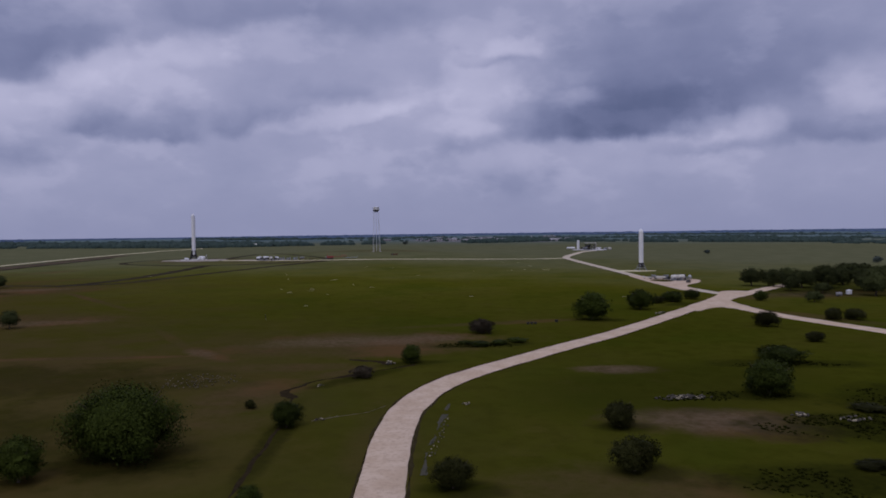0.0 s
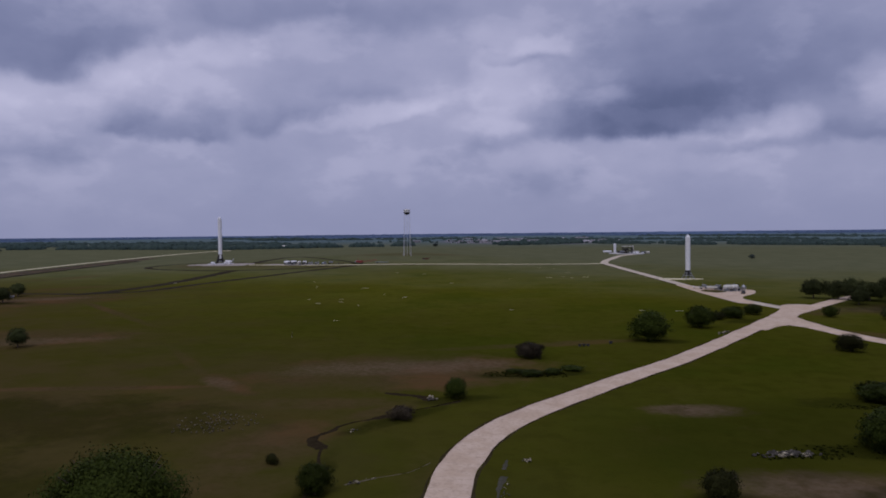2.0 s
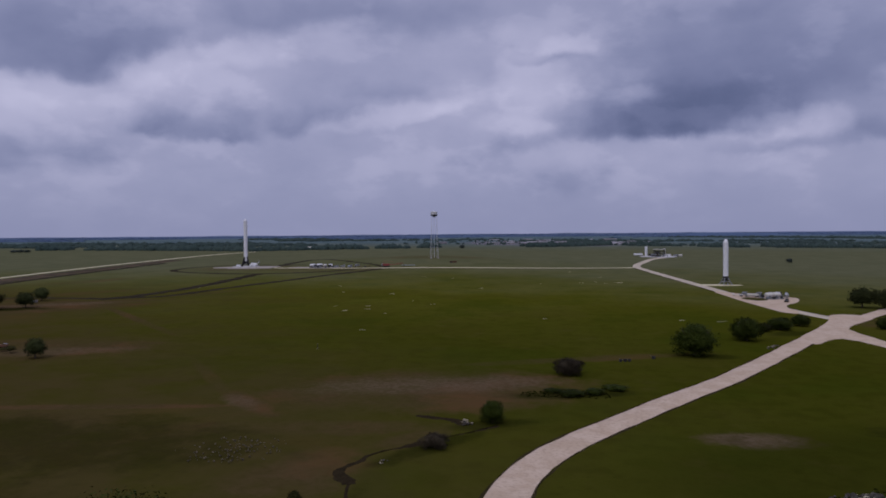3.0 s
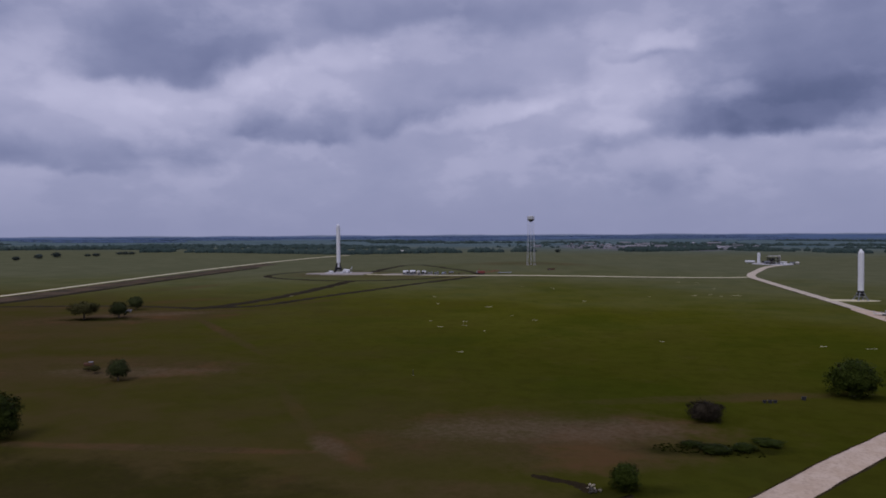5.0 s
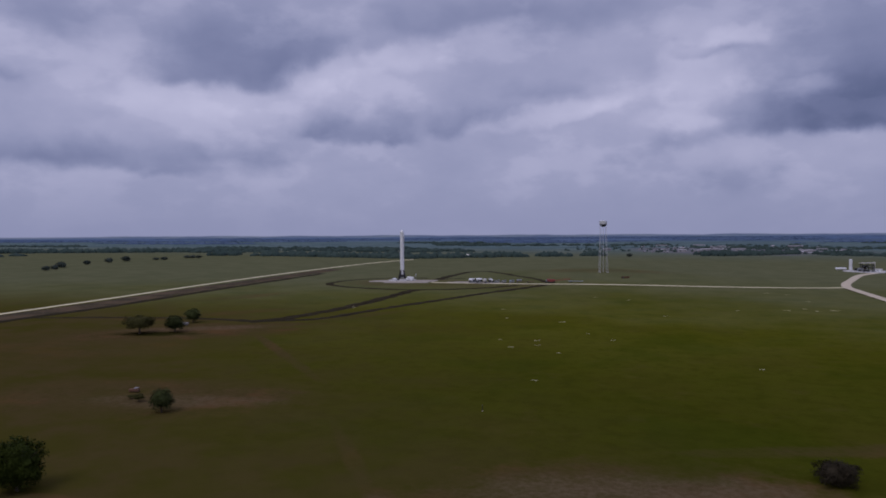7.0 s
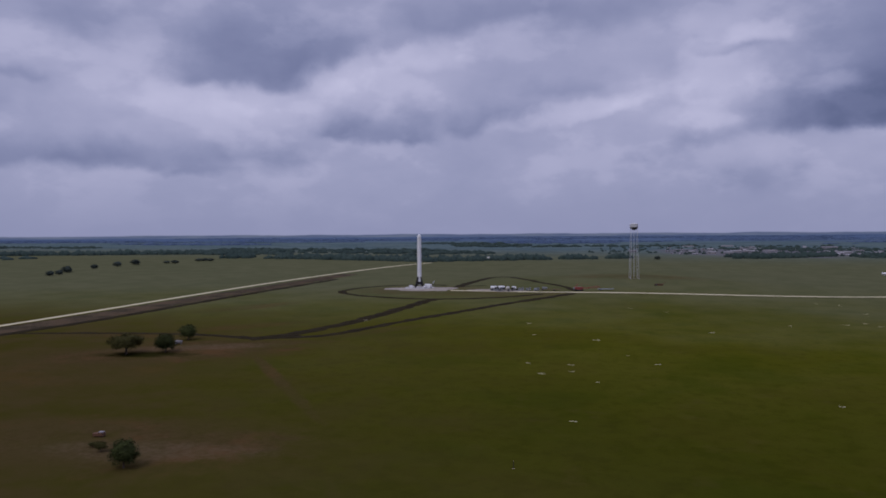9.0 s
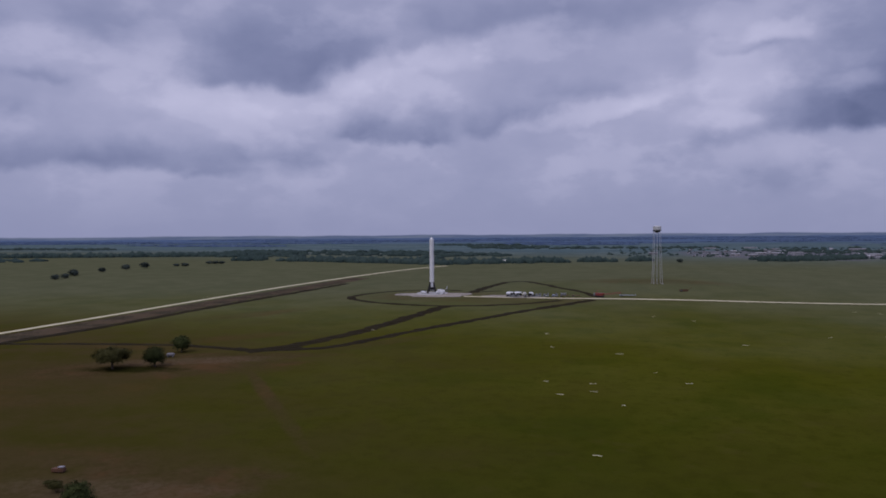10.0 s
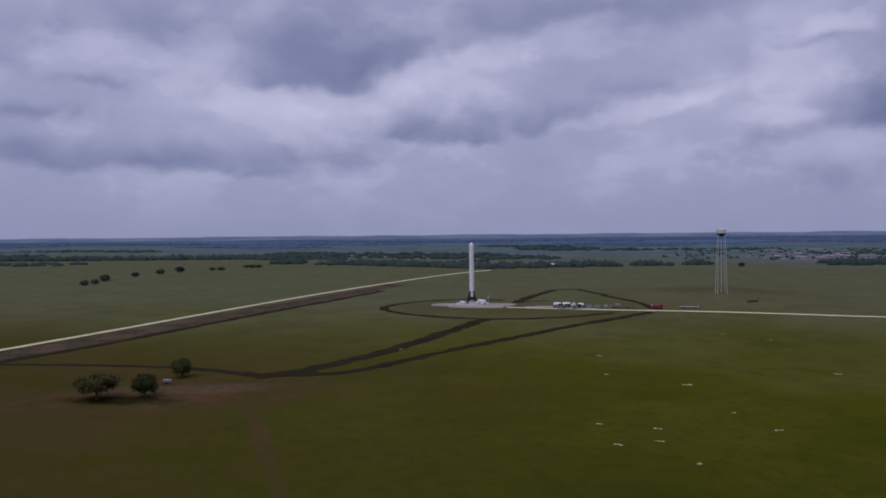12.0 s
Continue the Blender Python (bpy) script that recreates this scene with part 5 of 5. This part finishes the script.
def test_stand():
    root = thing("test_stand", on_land(207, 1085, 5, 0.78, 0.2), "grey steel engine test stand with open frame and dark deck", "test stand")
    for sx in (-8, 0, 8):
        for sy in (-4, 4):
            part("column", box(fresh(), sx, sy, 0, 0.9, 0.9, 11.5, 0.06), M_BLACK, root)
    for z in (4.5, 8.0, 11.4):
        part("deck", box(fresh(), 0, 0, z, 18.5, 10.0, 0.5, 0.04), M_BLACK if z < 10 else M_OFFWHITE, root)
    bm = fresh()
    for sy in (-4, 4):
        for a, b in ((-8, 0), (0, 8)):
            rod(bm, (a, sy, 0.2), (b, sy, 4.4), 0.16, None, 6)
            rod(bm, (b, sy, 4.9), (a, sy, 7.9), 0.16, None, 6)
    part("brace", bm, M_STEEL, root)
    part("engine_cell", box(fresh(), -3.0, 0, 4.9, 5.0, 5.0, 3.0, 0.1), M_BLACK, root)
    part("flame_bucket", lathe(fresh(), [(2.0, 0.0), (2.2, 0.5), (1.6, 2.5), (1.3, 4.4)], 18, Matrix.Translation((-3, 0, 0))), M_RUST, root)
    part("lift_tower", box(fresh(), 10.2, 2.0, 0, 2.0, 2.0, 13.0, 0.08), M_OFFWHITE, root)
    bm = fresh()
    for i in range(16):
        x = -9.2 + 18.4 * i / 15
        rod(bm, (x, -4.9, 11.9), (x, -4.9, 13.0), 0.05, None, 4)
    rod(bm, (-9.2, -4.9, 13.0), (9.2, -4.9, 13.0), 0.06, None, 5)
    part("guard_rail", bm, M_STEEL, root)
    return root


test_stand()


def silo(x, y, h, r):
    root = thing("vertical_tank", on_land(x, y, 0, 1, 0.2), "white upright round tank beside the test stand", "tank")
    part("shell", lathe(fresh(), [(r, 0.0), (r, h - 1.2), (r * 0.9, h - 0.6), (r * 0.5, h - 0.15), (0.1, h)], 32), M_WHITE, root)
    part("plinth", lathe(fresh(), [(r + 0.7, -0.3), (r + 0.7, 0.0), (r + 0.6, 0.25), (r, 0.25)], 32), M_CONCRETE, root)
    bm = fresh()
    for dx in (-0.25, 0.25):
        rod(bm, (dx, -r - 0.15, 0), (dx, -r - 0.15, h), 0.05, None, 4)
    part("ladder", bm, M_STEEL, root)
    return root


silo(190.5, 1088, 13.0, 1.7)
pump_skid(197.5, 1072, 20, "black pump skid on the test stand apron", M_BLACK, 0.26, 1.4)
pump_skid(204, 1070, -15, "black pump skid before the test stand", M_BLACK, 0.26, 1.3)
pump_skid(210.5, 1072.5, 35, "grey pump skid before the test stand", M_GREY, 0.26, 1.3)
flatbed(201, 1065, 8, 7.0, "dark flatbed trailer on the test stand apron", M_BLACK, M_BLACK, 0.26)
trailer(193.5, 1079, 80, 5.0, 2.2, "black box trailer beside the upright tank", M_BLACK, dz=0.26)
truck(212, 1064, 160, "white pickup truck before the test stand", M_WHITE, 0.26)


def shed(x, y, turn, sx, sy, h, label, wall, roof, group="sheds", dz=0.1, rise_=0.9, doors=1):
    root = thing("shed", on_land(x, y, turn, 1, dz), label, "shed", group)
    part("walls", box(fresh(), 0, 0, -0.3, sx, sy, h + 0.3), wall, root)
    bm = fresh()
    e = 0.3
    pts = [(-sx / 2 - e, -sy / 2 - e, h), (sx / 2 + e, -sy / 2 - e, h), (sx / 2 + e, 0, h + rise_), (-sx / 2 - e, 0, h + rise_), (-sx / 2 - e, sy / 2 + e, h), (sx / 2 + e, sy / 2 + e, h)]
    low = [bm.verts.new(p) for p in pts]
    high = [bm.verts.new((p[0], p[1], p[2] + 0.14)) for p in pts]
    for q in ((0, 1, 2, 3), (3, 2, 5, 4)):
        bm.faces.new([low[i] for i in reversed(q)])
        bm.faces.new([high[i] for i in q])
    for a, b in ((0, 1), (1, 2), (2, 5), (5, 4), (4, 3), (3, 0)):
        bm.faces.new((low[a], low[b], high[b], high[a]))
    for a, b, c in ((0, 3, 4), (1, 5, 2)):
        bm.faces.new((low[a], low[b], low[c]))
    part("roof", bm, roof, root)
    for k in range(doors):
        part("door", box(fresh(), -sx / 4 + k * sx / 2.2, -sy / 2 - 0.04, 0, min(3.0, sx * 0.25), 0.1, min(2.6, h * 0.8)), M_GREY, root)
    for k in (-0.38, 0.38):
        part("window", box(fresh(), k * sx, -sy / 2 - 0.04, h * 0.45, min(1.6, sx * 0.12), 0.1, h * 0.28), M_GLASS, root)
    return root


storage_tank(180.5, 1090, 4, 11.0, 1.2, "long white horizontal tank beside the test stand", M_WHITE, dz=0.05)
shed(216, 1074, 4, 7.0, 5.0, 2.8, "white flat shed on the test stand apron", M_WHITE, M_OFFWHITE, dz=0.25, rise_=0.3)
shed(198, 1078, 4, 5.0, 4.0, 3.0, "pale blue control shed on the apron", M_BLUE, M_ROOF, dz=0.25, rise_=0.4)
trailer(226, 1072, 20, 6.0, 2.0, "dark trailer at the apron's edge", M_GREY, dz=0.05)
truck(222, 1064, 10, "white pickup truck at the apron's edge", M_WHITE, 0.05)
storage_tank(232, 1074, 5, 4.0, 1.1, "white horizontal tank at the apron's edge", M_OFFWHITE, dz=0.05)

# sheds and vehicles in the trees by the side roads
shed(326, 584, 12, 18.0, 8.0, 3.0, "long white metal shed behind the oaks", M_WHITE, M_OFFWHITE, "sheds", 0.05, 0.8)
shed(346, 588, 12, 12.0, 8.0, 3.0, "white metal shed behind the oaks", M_WHITE, M_OFFWHITE, "sheds", 0.05, 0.8)


def cistern(x, y):
    root = thing("water_cistern", on_land(x, y, 0, 0.72, 0.02), "round dusty white water cistern among the oaks", "cistern")
    part("shell", lathe(fresh(), [(2.3, -0.3), (2.35, 0.0), (2.35, 2.6), (2.1, 3.1), (1.2, 3.5), (0.3, 3.6)], 28), M_PALE, root)
    part("hatch", lathe(fresh(), [(0.45, 3.5), (0.45, 3.8), (0.3, 3.9)], 14), M_GREY, root)
    return root


cistern(236.5, 449)
trailer(224, 436, 20, 3.0, 1.2, "small grey trailer parked among the oaks", M_WALL, dz=0.02, width=1.8)
trailer(-287.5, 488, 15, 3.4, 0.8, "small pale grey stock trailer beside the oaks", M_WALL, dz=0.02, width=1.8)

# ------------------------------------------------------------------ town on the skyline
HALL = shed(0, 0, 0, 16.0, 9.0, 4.2, "small pale house in the far town", M_WALL, M_ROOF, "far town houses", 0.0, 2.2, 1)
WHITE_HALL = shed(20, 1610, 6, 14.0, 9.0, 3.4, "small grey-white house with pale roof in the far town", M_WALL, M_TOWN_ROOF, "far town houses", 0.0, 1.4, 1)
rng = random.Random(77)
first = True
for i in range(88):
    x = rng.uniform(-70, 330)
    y = 1560 + rng.random() ** 1.4 * 520 + (60 if x < -60 else 0)
    k = rng.uniform(0.45, 0.9)
    m = pose(x, y, rise(x, y), 0, 0, rng.choice((0, 8, 90, 98)) + rng.uniform(-6, 6)) @ Matrix.Diagonal((k * rng.uniform(1.0, 2.2), k, k * rng.uniform(0.7, 1.0), 1))
    if i % 4 == 1:
        copy_thing(WHITE_HALL, m)
    elif first:
        HALL.matrix_basis, first = m, False
    else:
        copy_thing(HALL, m)
for x, y, turn, sx, sy, h in ((92, 1790, 0, 22, 10, 3.6), (262, 1900, 5, 30, 12, 4), (48, 1600, 8, 16, 8, 3), (-120, 1640, 0, 16, 9, 3.4)):
    shed(x, y, turn, sx, sy, h, "long pale warehouse at the edge of the far town", M_WALL, M_ROOF, "far warehouses", 0.0, 1.5, 2)
for x, y in ((-317, 1300), (-309, 1296)):
    shed(x, y, 10, 6.5, 4.5, 3.0, "white farmhouse in a gap of the wood", M_WHITE, M_OFFWHITE, "farmhouses", 0.0, 1.6, 1)
woods("town_trees", "small dark trees between the far town's houses", [(rng.uniform(-200, 340), rng.uniform(1560, 2080)) for _ in range(220)], M_WOODS, 61, 5.0, 2)

# ------------------------------------------------------------------ slabs and stones in the pasture
SLABS = [
    (-81, 561.5, 4.4), (-21, 606, 3.6), (-47, 693, 3.0), (-127, 615, 2.8), (-72, 706, 2.8), (-116, 571, 2.4), (-85, 490, 2.8), (-83, 475.5, 3.0),
    (-94.5, 467.5, 3.0), (-104, 489, 1.8), (-229, 599, 2.8), (-48, 501.5, 3.0), (-70, 457, 1.6), (-72, 396, 2.9), (57, 659, 5.0), (80, 717, 4.0), (59, 771, 3.0), (74, 766, 3.0), (76, 657, 3.0), (25, 646, 2.2),
    (87, 665, 8.0), (15, 441, 2.2), (84, 440, 3.4), (103, 438, 5.0), (70, 668, 3.0), (-62, 520, 1.6),
]


def slab(x, y, length, seed):
    rng = random.Random(seed)
    root = thing("stone_slab", on_land(x, y, rng.uniform(-12, 12)), "flat pale limestone slab lying in the grass", "stone slab", "pale slabs")
    for k in range(3):
        bm = box(fresh(), (k - 1) * length * 0.32 + rng.uniform(-0.1, 0.1), rng.uniform(-0.35, 0.35), -0.2, length * rng.uniform(0.24, 0.36), rng.uniform(0.45, 0.9), 0.22 + rng.uniform(0, 0.10), 0.06)
        for v in bm.verts:
            v.co += Vector((rng.uniform(-0.12, 0.12), rng.uniform(-0.12, 0.12), 0))
        part("stone", bm, M_SLAB, root)


for i, (x, y, length) in enumerate(SLABS):
    slab(x, y, length, 300 + i)


def stone_mesh(seed, r=0.5):
    rng = random.Random(seed)
    bm = fresh()
    bmesh.ops.create_icosphere(bm, subdivisions=1, radius=r)
    for v in bm.verts:
        v.co = Vector((v.co.x * rng.uniform(0.75, 1.3), v.co.y * rng.uniform(0.75, 1.3), v.co.z * rng.uniform(0.5, 0.85)))
    me = bpy.data.meshes.new("stone")
    bm.to_mesh(me)
    bm.free()
    me.materials.append(M_STONE)
    return me


STONES = [stone_mesh(900 + i) for i in range(6)]
for dark in (1, 2, 4, 5):
    STONES[dark].materials[0] = M_STONE_DARK
STONES_DULL = [stone_mesh(920 + i) for i in range(6)]
for me in STONES_DULL:
    me.materials[0] = M_STONE_DULL


def rock_pile(x, y, length, depth, count, label, turn=0.0, biggest=1.5, seed=0, kinds=None):
    rng = random.Random(seed)
    root = thing("rock_pile", on_land(x, y, turn), label, "rock pile", "rock piles")
    for _ in range(count):
        ob = new("stone", (kinds or STONES)[rng.randrange(6)])
        ob.parent = root
        u = rng.gauss(0, 0.4)
        px, py = max(-1, min(1, u)) * length / 2, rng.uniform(-1, 1) * depth / 2
        k = biggest * rng.uniform(0.35, 1.0)
        ob.matrix_basis = pose(px, py, 0.12 * k + rng.random() * 0.5 * (1 - abs(u)), rng.uniform(0, 40), rng.uniform(0, 40), rng.uniform(0, 360)) @ Matrix.Diagonal((k, k, k, 1))
    return root


rock_pile(59, 191, 14, 3.2, 70, "long heap of dark and pale field stones", 4, 1.3, 1)
rock_pile(80, 174, 5, 2.5, 16, "loose pale stones in dark grass", 0, 1.0, 2)
rock_pile(91, 170, 9, 5, 24, "scattered pale stones in dark grass", 10, 1.1, 3)
rock_pile(-18, 238.5, 4.5, 4.5, 16, "pale stones at the creek's bank", 30, 1.2, 4)
rock_pile(-34, 206, 6, 1.6, 10, "few small pale stones on the creek's bank", 50, 0.5, 5)
rock_pile(-1.6, 158, 2.6, 34, 70, "scattered pale stones beside the road ditch", -6, 0.4, 6)
rock_pile(-29, 171.5, 5, 1.2, 12, "few pale stones in the gully", 14, 0.7, 7)
rock_pile(-69, 212, 26, 19, 150, "many dull brown field stones scattered over bare ground", 0, 0.55, 8, STONES_DULL)
rock_pile(4.6, 185.5, 3.0, 1.8, 14, "small heap of grey stones beside the road", 20, 0.8, 11)



def feed_tub(x, y, size):
    root = thing("feed_tub", on_land(x, y, 0, size), "black round feed tub standing in the grass", "feed tub", "feed tubs")
    part("tub", lathe(fresh(), [(0.42, -0.05), (0.50, 0.35), (0.55, 0.70), (0.60, 0.72), (0.60, 0.76), (0.50, 0.76), (0.46, 0.45), (0.05, 0.40)], 20), M_TYRE, root)
    part("handle", rod(fresh(), (-0.62, -0.15, 0.62), (-0.62, 0.15, 0.62), 0.03, None, 5), M_STEEL, root)


for x, y, size in ((35.0, 325.6, 1.1), (36.6, 325.8, 1.2), (38.2, 326.2, 1.1), (48, 332, 1.3)):
    feed_tub(x, y, size)


def marker_post(x, y):
    root = thing("marker_post", on_land(x, y), "dark steel marker post with pale foot in the pasture", "post")
    part("post", rod(fresh(), (0, 0, -0.3), (0, 0, 1.9), 0.10, 0.09, 8), M_BLACK, root)
    part("cap", lathe(fresh(), [(0.12, 1.9), (0.13, 1.95), (0.13, 2.05), (0.05, 2.1)], 12), M_STONE, root)
    part("footing", lathe(fresh(), [(0.3, -0.2), (0.3, 0.05), (0.25, 0.1)], 14), M_STONE, root)


marker_post(-81, 345)


def hay_feeder(x, y, turn):
    root = thing("hay_feeder", on_land(x, y, turn), "dark stock feeder with a pale sheet roof on bare ground", "feeder")
    part("bin", box(fresh(), 0, 0, 0.25, 3.4, 1.5, 0.9, 0.05), M_RUST, root)
    part("roof", box(fresh(), 0.8, 0, 1.5, 1.5, 1.3, 0.10, 0.02), M_WALL, root, "pale sheet roof")
    for sx in (-1.4, 1.4):
        for sy in (-0.6, 0.6):
            part("post", box(fresh(), 0.8 + sx * 0.4, sy, -0.2, 0.12, 0.12, 1.7), M_BLACK, root)


hay_feeder(-207, 338, 12)
rock_pile(101, 361, 16, 1.8, 34, "broken pale stones along the road's edge", 56, 1.0, 9)
tagged(strip("silt_line", [(-30.5, 170.5), (-24, 175), (-19, 178), (-15, 184)], 0.16, 0.02, M_STONE_DULL, 0.35, 33, 0.8, 0.15), "thin broken silt line across the grass", "silt", kind="structure")
rock_pile(-27, 172.8, 8, 0.5, 16, "broken line of small pale stones across the gully", 38, 0.32, 10)

# creek: a sunken muddy run; its shade is mixed into the banks' dark colour
CREEK = [(-39, 193), (-38, 184), (-36.5, 171), (-36.5, 148), (-36, 135), (-36, 120), (-38, 100), (-30, 40), (-60, -60), (-50, -200)]
tagged(strip("creek_bank", [(-10, 237), (-20, 227), (-29, 219.5), (-36, 212.5), (-40, 206), (-41.5, 200), (-39, 192)], 1.9, 0.05, M_CREEK, 1.5, 71, 1.0, 0.6), "dark crumbling earth bank above the creek", "creek bank", kind="structure")
tagged(strip("creek_bank", CREEK, 0.7, 0.03, M_CREEK, 0.5, 70, 1.5, 0.5), "dark eroded bank of a narrow creek", "creek bank", kind="structure")
tagged(strip("creek_bank", [(-31, 245.5), (-27, 243.5), (-22, 241.5), (-17, 237)], 1.3, 0.04, M_CREEK, 1.6, 72, 0.7, 0.9, (0.6, 1.2)), "dark short earth bank above the pale stones", "creek bank", kind="structure")
# shallow roadside ditch: broken pools with their reflection put in as pale colour
for i, (line, width) in enumerate((([(0.4, 186), (-0.6, 180)], 0.5), ([(-0.6, 176), (-1.8, 170), (-2.2, 163)], 0.8), ([(-2.6, 158), (-3.4, 152)], 0.7), ([(-4.4, 147), (-4.6, 140), (-4.4, 134)], 0.9))):
    tagged(strip("silt_pool", line, width, 0.03, M_POOL, 0.7, 80 + i, 0.7, 0.25, (0.7, 0.8)), "pool in a shallow roadside ditch, its reflection painted pale", "silt", kind="structure")
